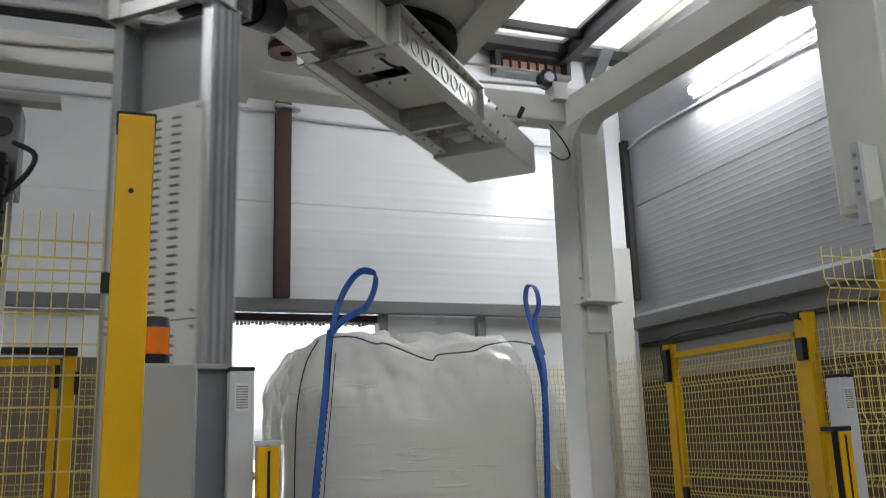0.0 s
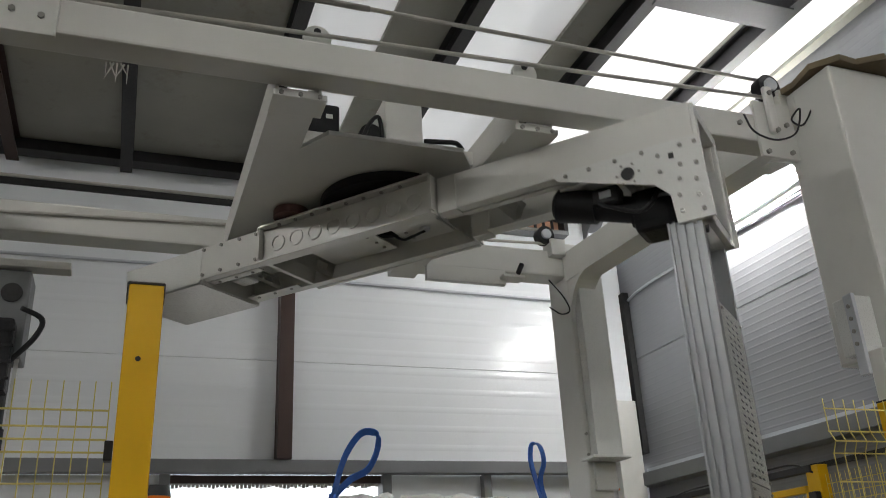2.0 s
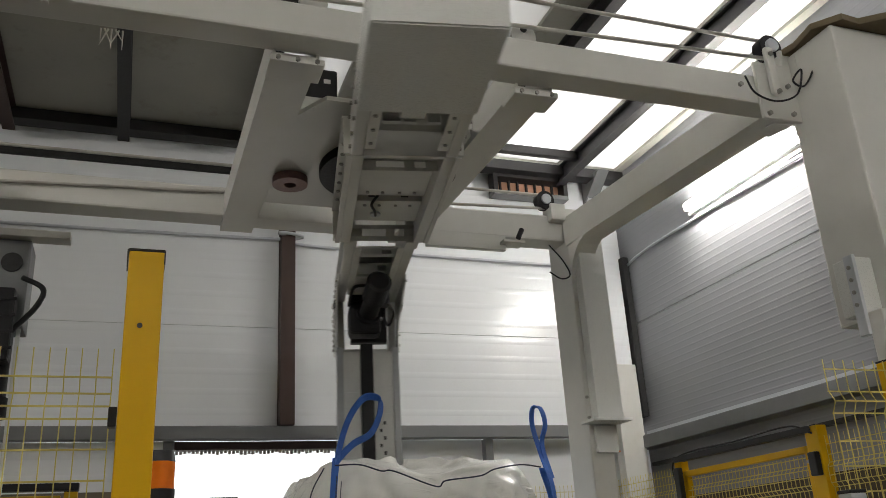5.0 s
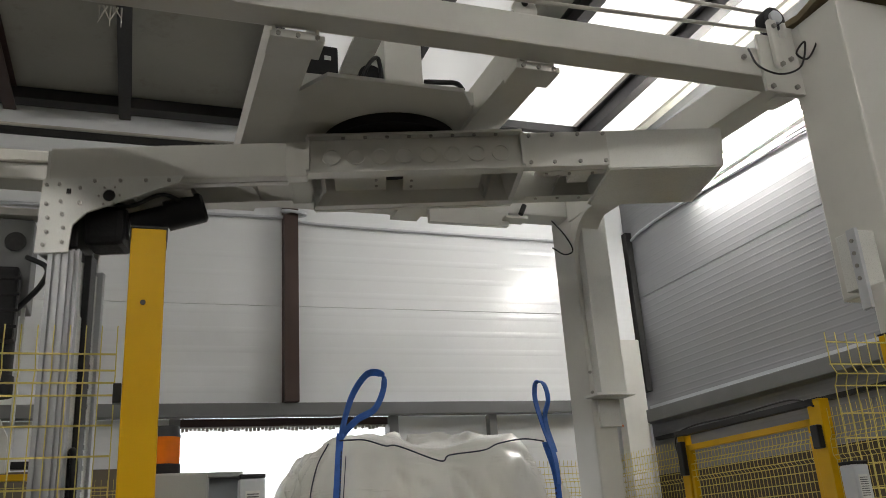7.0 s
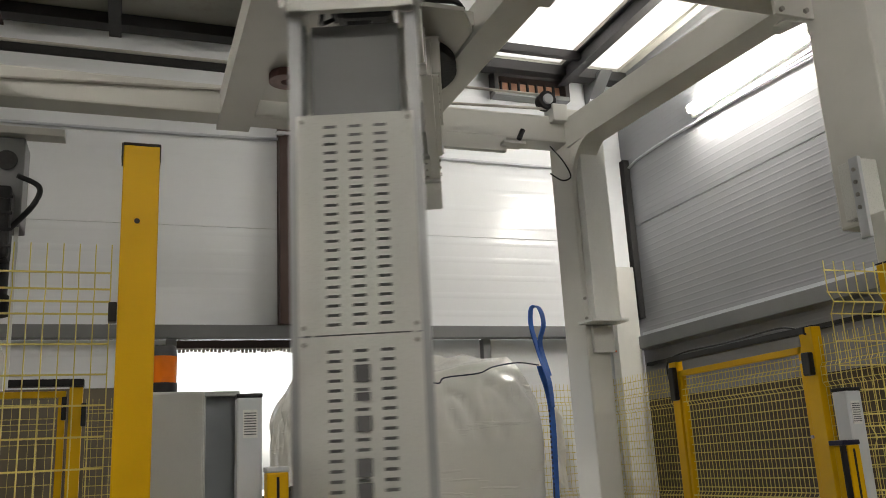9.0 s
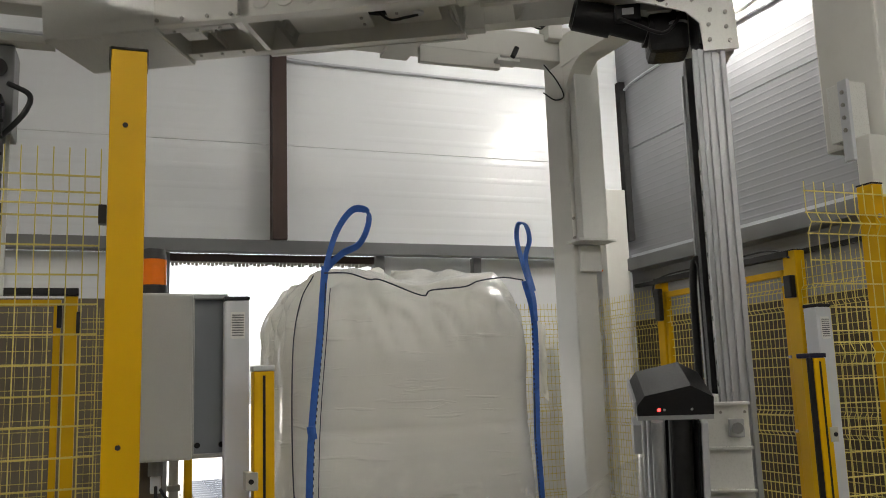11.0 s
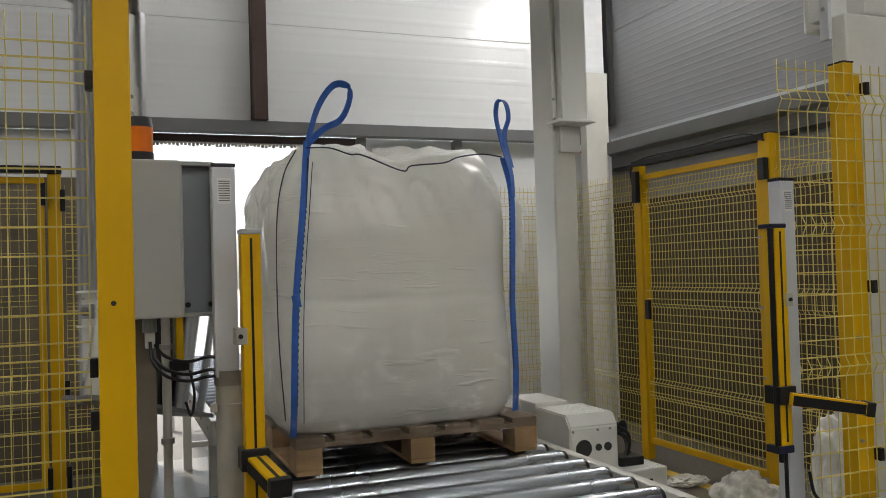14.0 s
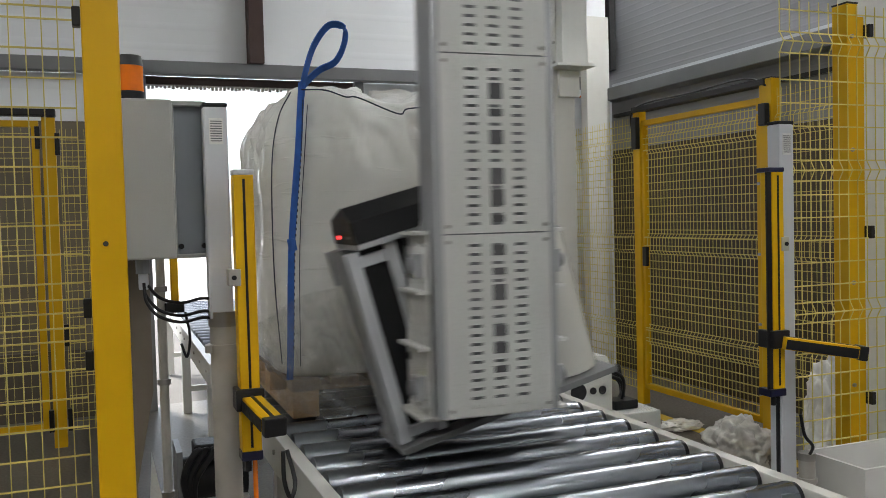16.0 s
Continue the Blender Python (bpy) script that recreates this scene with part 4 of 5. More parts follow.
for i in range(k + 1):
    t = i / k
    p = Vector((1.05 - 0.30 * t, -0.40 - 0.26 * t, 0))
    cols.append([bm.verts.new((p.x, p.y, z + 0.012 * math.sin(7 * t + 9 * z))) for z in (0.83 + 0.05 * t, 1.0, 1.15, 1.29 - 0.07 * t)])
for a, b in zip(cols, cols[1:]):
    for i in range(3):
        bm.faces.new((a[i], a[i + 1], b[i + 1], b[i]))
bmesh.ops.solidify(bm, geom=bm.faces[:], thickness=0.0006)
WEB = film_like("milky film web", (0.80, 0.82, 0.80), 0.84, 0.10)
web = part("film_web", lean(bm), WEB, arm, "clear film drawn off the carriage", smooth=60)

# ---- roller conveyors ----
ZR = 0.67   # top of the rollers
ROLLER = mesh_of("roller", cyl((0.585, 0, 0), (1.705, 0, 0), 0.0445, 26), ZINC, 40)
ROLLCAP = mesh_of("end_cap", cyl((1.705, 0, 0), (1.722, 0, 0), 0.040, 22), BLACK, 40)


def conveyor(y0, y1, label):
    e = base("roller_conveyor", label, "conveyor")
    for xa, xb in ((0.53, 0.575), (1.725, 1.77)):
        bm = box(xa, xb, y0, y1, ZR - 0.145, ZR - 0.012, 0.004)
        part("side_rail", bm, WHITE, e)
        for i in range(int((y1 - y0) / 0.36)):
            bolt(e, xa if xa < 1 else xb, y0 + 0.15 + i * 0.36, ZR - 0.07, "x", -1 if xa < 1 else 1, 0.8)
    for y in (y0 + 0.15, (y0 + y1) / 2, y1 - 0.15):
        for x in (0.53, 1.71):
            part("leg", box(x, x + 0.06, y - 0.03, y + 0.03, 0.0, ZR - 0.145, 0.003), WHITE, e)
        part("cross_tie", box(0.59, 1.71, y - 0.02, y + 0.02, 0.16, 0.20), WHITE, e)
    y = y0 + 0.07
    while y < y1 - 0.05:
        for me in (ROLLER, ROLLCAP):
            o = new(me.name.split(".")[0], me)
            o.parent = e
            o.matrix_basis = pose(0, y, ZR - 0.0445)
        y += 0.163
    return e


conveyor(1.42, 4.62, "galvanised roller conveyor with white side rails")
conveyor(4.70, 8.6, "galvanised outfeed roller conveyor through the door").location.x = -0.04

# film clamp unit beside the conveyor
cu = base("film_clamp", "white sheet steel film clamp unit beside the conveyor", "clamp unit")
bm = prism([(3.20, 0.535), (3.20, 0.735), (3.235, 0.785), (3.50, 0.785), (3.50, 0.535)], 1.795, 2.03, "x")
bmesh.ops.bevel(bm, geom=list(bm.edges), offset=0.006, segments=2, affect="EDGES")
part("housing", bm, WHITE2, cu)
for x, r in ((1.860, 0.038), (1.932, 0.015), (1.978, 0.018)):
    part("port", cyl((x, 3.196, 0.645), (x, 3.206, 0.645), r, 24), BLACKGAP, cu)
for x in (1.81, 1.93, 1.99):
    bolt(cu, x, 3.20, 0.72, s=0.5)
part("base_frame", box(1.80, 2.27, 3.19, 3.50, 0.0, 0.53, 0.006), WHITE2, cu)
part("window", box(2.06, 2.19, 3.184, 3.192, 0.41, 0.485, 0.0), BLACKGAP, cu)
part("tray", box(1.80, 1.97, 3.52, 3.80, 0.0, 0.80, 0.006), WHITE, cu)
for i in range(6):
    a = i * 0.9
    part("cable", hose([(2.03, 3.30 + 0.03 * i, 0.60 + 0.02 * i), (2.09, 3.26 + 0.03 * math.sin(a), 0.70 + 0.03 * math.cos(a)), (2.15, 3.32, 0.66 - 0.02 * i), (2.18, 3.34 + 0.02 * i, 0.54)], 0.008), BLACK, cu)
part("valve", box(2.08, 2.20, 3.26, 3.36, 0.53, 0.57, 0.006), BLACK, cu)

# ---- pallet ----
PX0, PX1, PY0, PY1, PZ = 0.63, 1.625, 3.17, 4.27, ZR + 0.002
pal = base("pallet", "used wooden pallet with nine blocks", "pallet")
for x in (PX0, (PX0 + PX1) / 2 - 0.05, PX1 - 0.10):
    part("bottom_board", box(x, x + 0.10, PY0, PY1, PZ, PZ + 0.018, 0.002), WOOD, pal)
    for y in (PY0, (PY0 + PY1) / 2 - 0.06, PY1 - 0.12):
        part("block", box(x, x + 0.10, y, y + 0.12, PZ + 0.018, PZ + 0.098, 0.003), WOOD, pal)
for y in (PY0, (PY0 + PY1) / 2 - 0.06, PY1 - 0.12):
    part("stringer_board", box(PX0, PX1, y, y + 0.11, PZ + 0.098, PZ + 0.118, 0.002), WOOD_SHADED, pal)
for i in range(7):
    x = PX0 + i * (PX1 - PX0 - 0.11) / 6
    part("deck_board", box(x, x + 0.11, PY0 - 0.002, PY1 + 0.002, PZ + 0.118, PZ + 0.138 + 0.002 * (i % 2), 0.002), WOOD_SHADED, pal)

# ---- big bag ----
BX, BY, BZ0 = 1.105, 3.72, PZ + 0.14


def bag_body():
    bm = bmesh.new()
    n, levels, rings = 176, 74, []
    for j in range(levels + 1):
        t = j / levels
        z = t * 1.085
        fl = 0.02 * math.sin(min(1, t / 0.08) * math.pi / 2) + 0.012 * math.sin(t * 9) + 0.018 * math.sin(math.pi * min(1, t * 1.1))
        shoulder = max(0.0, (t - 0.80) / 0.20)
        shr = 0.10 * shoulder ** 2.4
        ring_v = []
        for i in range(n):
            a = 2 * math.pi * i / n
            c, s = math.cos(a), math.sin(a)
            e = 6.5 - 2.6 * shoulder
            r = 1 / (abs(c) ** e + abs(s) ** e) ** (1 / e)
            hx, hy = 0.478 + fl - shr * 0.55, 0.500 + fl - shr
            x, y = BX + hx * r * c * (0.925 + 0.035 * shoulder if c > 0 else 1.0), BY + hy * r * s
            corner = (abs(c * s) * 2) ** 8
            zz = BZ0 + z + shoulder ** 2 * (0.035 * corner - 0.03 * (1 - corner) * (0.5 + 0.5 * math.sin(7 * a)))
            w = Vector((x * 5, y * 5, z * 2.2))
            d = 0.010 * noise.noise(w) + 0.0016 * noise.noise(Vector((x * 3.4, y * 3.4, z * 30))) * (0.4 + 0.6 * (1 - abs(t - 0.45)))
            pleat = max(0, 1 - abs(t - 0.88) / 0.17)
            d += 0.034 * pleat * noise.noise(Vector((x * 10, y * 10, z * 2.5))) - 0.046 * pleat * (1 - abs(noise.noise(Vector((x * 11 + z * 4, y * 11, 4.0))))) ** 6
            crease = math.exp(-((z - 0.50 - 0.015 * noise.noise(Vector((x * 4, y * 4, 1)))) / 0.009) ** 2)
            d -= 0.010 * crease * (0.35 + 0.65 * abs(noise.noise(Vector((x * 3, y * 3, 7)))))
            ring_v.append(bm.verts.new((x + d * c, y + d * s, zz)))
        rings.append(ring_v)
    for k in range(1, 13):
        f = 1 - k / 13
        ring_v = []
        for i, v in enumerate(rings[levels]):
            x, y = BX + (v.co.x - BX) * f, BY + (v.co.y - BY) * f
            zz = v.co.z + 0.045 * math.sin(k / 13 * 1.5) * (1 + 0.8 * noise.noise(Vector((x * 6, y * 6, 3)))) + 0.03 * noise.noise(Vector((x * 9, y * 9, 5))) * min(1, k / 4)
            ring_v.append(bm.verts.new((x, y, zz)))
        rings.append(ring_v)
    for u, v in zip(rings, rings[1:]):
        for i in range(n):
            bm.faces.new((u[i], u[(i + 1) % n], v[(i + 1) % n], v[i]))
    bm.faces.new(rings[-1])
    bm.faces.new(rings[0][::-1])
    for f in bm.faces:
        f.smooth = True
    return bm


def ribbon(pts, width, thick=0.004, side=(1, 0, 0), steps=8):
    """A flat strap through pts; side: the strap's width direction."""
    P = [Vector(p) for p in pts]
    P = [2 * P[0] - P[1]] + P + [2 * P[-1] - P[-2]]
    line = []
    for i in range(1, len(P) - 2):
        for s in range(steps):
            t = s / steps
            a, b, c, d = P[i - 1], P[i], P[i + 1], P[i + 2]
            line.append(0.5 * (2 * b + (c - a) * t + (2 * a - 5 * b + 4 * c - d) * t * t + (3 * b - a - 3 * c + d) * t ** 3))
    line.append(P[-2])
    bm = bmesh.new()
    s0 = Vector(side).normalized()
    rows = []
    for i, p in enumerate(line):
        d = (line[min(i + 1, len(line) - 1)] - line[max(i - 1, 0)]).normalized()
        s = (s0 - d * s0.dot(d)).normalized() * width / 2
        nn = d.cross(s).normalized() * thick / 2
        rows.append([bm.verts.new(p + q) for q in (-s - nn, s - nn, s + nn, -s + nn)])
    for u, v in zip(rows, rows[1:]):
        for k in range(4):
            bm.faces.new((u[k], u[(k + 1) % 4], v[(k + 1) % 4], v[k]))
    bm.faces.new(rows[0][::-1])
    bm.faces.new(rows[-1])
    bmesh.ops.recalc_face_normals(bm, faces=bm.faces)
    return bm


bag = base("big_bag", "full white woven big bag with blue straps on a pallet", "big bag")
part("sack", bag_body(), BAG, bag, "white woven sack with dark seams")
YF = BY - 0.545
ZTOP = BZ0 + 1.085
part("strap", ribbon([(0.630, YF + 0.035, BZ0 + 0.0), (0.632, YF + 0.012, BZ0 + 0.12), (0.645, YF - 0.003, BZ0 + 0.5), (0.680, YF - 0.003, BZ0 + 0.85), (0.70, YF + 0.03, BZ0 + 1.01), (0.715, YF + 0.06, ZTOP + 0.03)], 0.025), BLUE, bag, "blue webbing strap")
part("lifting_loop", ribbon([(0.715, YF + 0.06, ZTOP - 0.02), (0.725, YF + 0.06, ZTOP + 0.05), (0.765, YF + 0.06, ZTOP + 0.17), (0.825, YF + 0.06, ZTOP + 0.25), (0.885, YF + 0.07, ZTOP + 0.25), (0.895, YF + 0.09, ZTOP + 0.20), (0.86, YF + 0.10, ZTOP + 0.125), (0.79, YF + 0.10, ZTOP + 0.085), (0.725, YF + 0.09, ZTOP + 0.02), (0.715, YF + 0.08, ZTOP - 0.03)], 0.029, side=(0.55, 0.6, -0.6)), BLUE, bag, "blue webbing lifting loop")
part("knot", cyl((0.650, YF - 0.006, BZ0 + 0.485), (0.643, YF - 0.006, BZ0 + 0.53), 0.016, 10), BLUE, bag)
part("strap", ribbon([(1.550, YF + 0.035, BZ0 + 0.02), (1.547, YF + 0.012, BZ0 + 0.2), (1.533, YF - 0.003, BZ0 + 0.45), (1.538, YF - 0.003, BZ0 + 0.6), (1.548, YF + 0.005, BZ0 + 0.90), (1.535, YF + 0.05, ZTOP - 0.02)], 0.025), BLUE, bag, "blue webbing strap")
part("lifting_loop", ribbon([(1.550, YF - 0.004, BZ0 + 0.90), (1.549, YF + 0.006, BZ0 + 1.0), (1.535, YF + 0.05, ZTOP + 0.04), (1.515, YF + 0.06, ZTOP + 0.15), (1.525, YF + 0.06, ZTOP + 0.215), (1.56, YF + 0.06, ZTOP + 0.21), (1.572, YF + 0.06, ZTOP + 0.15), (1.55, YF + 0.06, ZTOP + 0.07), (1.57, YF + 0.04, ZTOP - 0.06)], 0.030, side=(0.8, 0.5, 0.1)), BLUE, bag, "blue webbing lifting loop")
for pts in ([(0.6435, YF + 0.008, BZ0 + 0.12), (0.6565, YF - 0.007, BZ0 + 0.5), (0.6915, YF - 0.007, BZ0 + 0.85), (0.7115, YF + 0.026, BZ0 + 1.05)],
            [(1.537, YF + 0.008, BZ0 + 0.2), (1.523, YF - 0.007, BZ0 + 0.45), (1.528, YF - 0.007, BZ0 + 0.6), (1.538, YF + 0.001, BZ0 + 0.90)]):
    bm = bmesh.new()
    for k in range(46):
        f = k / 46 * (len(pts) - 1)
        a, b = Vector(pts[int(f)]), Vector(pts[int(f) + 1])
        p = a.lerp(b, f - int(f))
        bm_box(bm, p.x - 0.002, p.x + 0.002, p.y - 0.002, p.y + 0.004, p.z, p.z + 0.010)
    part("stitching", bm, DKTHREAD, bag, "dark zigzag stitching")
part("seam", hose([(0.615, YF + 0.10, BZ0 + 0.05), (0.596, YF + 0.10, BZ0 + 0.4), (0.60, YF + 0.10, BZ0 + 0.8), (0.63, YF + 0.10, ZTOP - 0.10), (0.68, YF + 0.10, ZTOP + 0.0)], 0.0025, 6), DKTHREAD, bag)
part("seam", hose([(0.668, YF + 0.018, BZ0 + 0.05), (0.676, YF - 0.001, BZ0 + 0.5), (0.706, YF + 0.002, BZ0 + 0.85), (0.728, YF + 0.03, BZ0 + 1.03)], 0.0017, 6), DKTHREAD, bag)
part("seam", hose([(0.71, YF + 0.05, ZTOP + 0.003), (0.80, YF + 0.047, ZTOP + 0.004), (0.88, YF + 0.043, ZTOP - 0.02), (0.93, YF + 0.043, ZTOP - 0.022), (1.09, YF + 0.043, ZTOP - 0.080), (1.13, YF + 0.04, ZTOP - 0.060), (1.27, YF + 0.043, ZTOP - 0.045), (1.33, YF + 0.043, ZTOP - 0.022), (1.44, YF + 0.047, ZTOP - 0.006), (1.53, YF + 0.05, ZTOP - 0.016)], 0.003, 6), DKTHREAD, bag)


# stretch film skirt round the foot of the load
def film_band(z0, z1, grow, seed):
    bm = bmesh.new()
    n, rows = 150, []
    for j in range(9):
        t = j / 8
        row = []
        for i in range(n):
            a = 2 * math.pi * i / n
            c, s = math.cos(a), math.sin(a)
            e = 9 - 2 * t
            r = 1 / (abs(c) ** e + abs(s) ** e) ** (1 / e)
            hx, hy = 0.522 + grow, 0.560 + grow * 0.6
            x, y = BX + hx * r * c * (0.94 if c > 0 else 1.0), BY + hy * r * s
            d = 0.006 * noise.noise(Vector((x * 9, y * 9, t * 4 + seed)))
            flare = 0.035 * max(0.0, 1 - 3 * t) ** 2 * (1 if grow > 0.015 else 0)
            x, y = x + flare * c, y + flare * s
            wav = 0.03 * noise.noise(Vector((x * 3, y * 3, seed)))
            row.append(bm.verts.new((x + d * c, y + d * s, PZ + z0 + wav + t * (z1 - z0))))
        rows.append(row)
    for u, v in zip(rows, rows[1:]):
        for i in range(n):
            bm.faces.new((u[i], u[(i + 1) % n], v[(i + 1) % n], v[i])).smooth = True
    bmesh.ops.solidify(bm, geom=bm.faces[:], thickness=0.0008)
    return bm


wrap = base("stretch_film", "clear stretch film wrapped round the pallet and bag", "film")
WRAPPED = clear_film("wrapped film", 0.12, 24.0)
for z0, z1, grow, seed in ((0.06, 0.26, 0.018, 1.0), (0.16, 0.42, 0.009, 4.0), (0.34, 0.56, 0.004, 7.0)):
    part("film_band", film_band(z0, z1, grow, seed), WRAPPED, wrap)
bm = bmesh.new()
cols = []
for i in range(9):
    t = i / 8
    cols.append([bm.verts.new((1.548 + 0.075 * u + 0.012 * noise.noise(Vector((u * 4, t * 5, 2))), YF + 0.01 + 0.025 * noise.noise(Vector((u * 6, t * 7, 9))) + 0.05 * u, BZ0 + 0.93 - 0.30 * t - 0.05 * u)) for u in (0, 0.33, 0.66, 1.0)])
for a, b in zip(cols, cols[1:]):
    for i in range(3):
        bm.faces.new((a[i], a[i + 1], b[i + 1], b[i])).smooth = True
bmesh.ops.solidify(bm, geom=bm.faces[:], thickness=0.001)
thing("film_scrap", bm, FILM_SOFT, "crumpled film tag hanging beside the strap", "film")

# ---- control cabinet, beacon and light grids ----
cab = base("control_cabinet", "grey steel control cabinet on a pipe post", "cabinet")
part("door", box(0.012, 0.170, 2.208, 2.272, 1.322, 1.712, 0.006), CAB, cab, "pale grey door")
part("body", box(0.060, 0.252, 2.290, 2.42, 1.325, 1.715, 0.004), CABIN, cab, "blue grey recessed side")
for x0, x1, z0, z1 in ((0.172, 0.256, 1.704, 1.716), (0.172, 0.256, 1.320, 1.330), (0.172, 0.177, 1.330, 1.704), (0.250, 0.256, 1.330, 1.704)):
    part("frame", box(x0, x1, 2.262, 2.289, z0, z1, 0.002), CAB, cab)
for x in (0.186, 0.243):
    part("lock", cyl((x, 2.276, 1.350), (x, 2.290, 1.350), 0.007, 10), BLACK, cab)
bm = prism([(-0.02, 0.0), (0.05, 0.0), (0.062, 0.74), (0.108, 0.98), (0.108, 1.325), (-0.02, 1.325)], 2.33, 2.40, "y")
part("stand", bm, STANDM, cab, "grey-brown sheet steel stand")
part("foot", prism([(0.05, 0.0), (0.20, 0.0), (0.17, 0.42), (0.10, 0.80)], 2.405, 2.412, "y"), WHITE2, cab)
part("stand_plate", box(-0.06, 0.24, 2.30, 2.46, 0.0, 0.012), PIPE, cab)
part("gland", cyl((0.092, 2.28, 1.285), (0.092, 2.28, 1.322), 0.018, 14), CABIN, cab)
part("plug", box(0.080, 0.104, 2.268, 2.29, 1.245, 1.285, 0.004), ALUPAINT, cab)
for dy, dz in ((0.0, 0.0), (0.02, 0.032), (-0.015, -0.016)):
    part("cable", hose([(0.092, 2.28 + dy, 1.262), (0.096, 2.265 + dy, 1.232 + dz), (0.125, 2.24, 1.195 + dz), (0.175, 2.22, 1.180 + dz), (0.225, 2.20, 1.190 + dz), (0.262, 2.19, 1.184 + dz)], 0.0042), BLACK, cab)
pp = base("pipe_stand", "galvanised pipe stand with clamps behind the cabinet", "pipe stand")
part("pipe", cyl((0.150, 2.62, 0), (0.150, 2.62, 1.36), 0.013, 16), PIPE, pp, smooth=40)
for z in (0.62, 0.95, 1.22):
    part("clamp", ring(0.150, 2.62, z, 0.019, 0.0125, 0.016), BOLT, pp)
part("floor_plate", box(0.12, 0.225, 2.57, 2.67, 0, 0.010), PIPE, pp)
part("bar", box(0.178, 0.200, 2.62, 2.65, 1.16, 1.40, 0.003), YELLOW, pp, "short yellow sensor bar")
part("bracket", box(0.158, 0.213, 2.60, 2.625, 1.15, 1.18, 0.003), BLACK, pp)
part("lead", hose([(0.215, 2.61, 1.15), (0.225, 2.60, 1.08), (0.215, 2.60, 1.02), (0.20, 2.60, 1.06)], 0.004), BLACK, pp)
be = base("warning_beacon", "amber warning beacon with black base on the cabinet", "beacon")
part("base", cyl((0.078, 2.32, 1.715), (0.078, 2.32, 1.742), 0.036, 26), BLACK, be, smooth=40)
part("lens", cyl((0.078, 2.32, 1.742), (0.078, 2.32, 1.806), 0.034, 26), AMBER, be, "amber lens", smooth=40)
part("cap", cyl((0.078, 2.32, 1.806), (0.078, 2.32, 1.832), 0.035, 26, 0.030), BLACK, be, smooth=40)


def light_post(x, y, top, low, w, label):
    e = base("light_grid_post", label, "light grid", group="light grid columns")
    part("column", box(x - w, x + w, y, y + 0.05, low, top, 0.005), ALUPAINT, e)
    part("cap", box(x - w - 0.001, x + w + 0.001, y - 0.001, y + 0.051, top, top + 0.010, 0.003), BLACK, e)
    part("label", box(x - 0.55 * w, x + 0.6 * w, y - 0.0015, y - 0.0003, top - 0.092, top - 0.028), WHITE2, e)
    for i in range(9):
        part("text_bar", box(x - 0.45 * w, x + 0.5 * w, y - 0.003, y - 0.0018, top - 0.085 + i * 0.006, top - 0.0825 + i * 0.006), GREYTXT, e)
    return e


lp = light_post(0.269, 2.18, 1.692, 1.17, 0.029, "pale grey light grid column on a galvanised pipe")
part("pipe", cyl((0.275, 2.205, 0), (0.275, 2.205, 1.186), 0.034, 22), PIPE, lp, smooth=40)
part("collar", cyl((0.275, 2.205, 1.15), (0.275, 2.205, 1.187), 0.037, 22), BOLT, lp, smooth=40)
part("clamp", ring(0.275, 2.205, 1.098, 0.041, 0.033, 0.016), PIPE, lp)
for x0, x1 in ((0.225, 0.242), (0.310, 0.335)):
    part("clamp_ear", box(x0, x1, 2.17, 2.19, 1.088, 1.108, 0.003), PIPE, lp)
part("floor_plate", box(0.19, 0.36, 2.12, 2.29, 0, 0.012), PIPE, lp)
lp = light_post(1.868, 2.04, 1.660, 0.012, 0.028, "pale grey light grid column standing on the floor")
part("floor_plate", box(1.80, 1.95, 1.98, 2.15, 0, 0.012), PIPE, lp)
part("cable_pipe", cyl((1.925, 2.03, 0.012), (1.925, 2.03, 0.64), 0.024, 16), PIPE, lp, smooth=40)
part("pipe_cap", cyl((1.925, 2.03, 0.64), (1.925, 2.03, 0.662), 0.026, 16), BOLT, lp, smooth=40)
part("clamp", ring(1.925, 2.03, 0.58, 0.030, 0.0235, 0.014), PIPE, lp)
part("cable", hose([(1.845, 1.97, 0.80), (1.85, 1.96, 0.74), (1.89, 1.97, 0.70), (1.925, 2.02, 0.655)], 0.005), BLACK, lp)
lp.location.x = 0.05
for z in (0.70, 1.38):
    part("side_clip", box(1.897, 1.905, 2.05, 2.075, z, z + 0.06, 0.002), BLACK, lp)

BLUECAP = material("dark blue plastic", (0.006, 0.007, 0.03), 0.4)


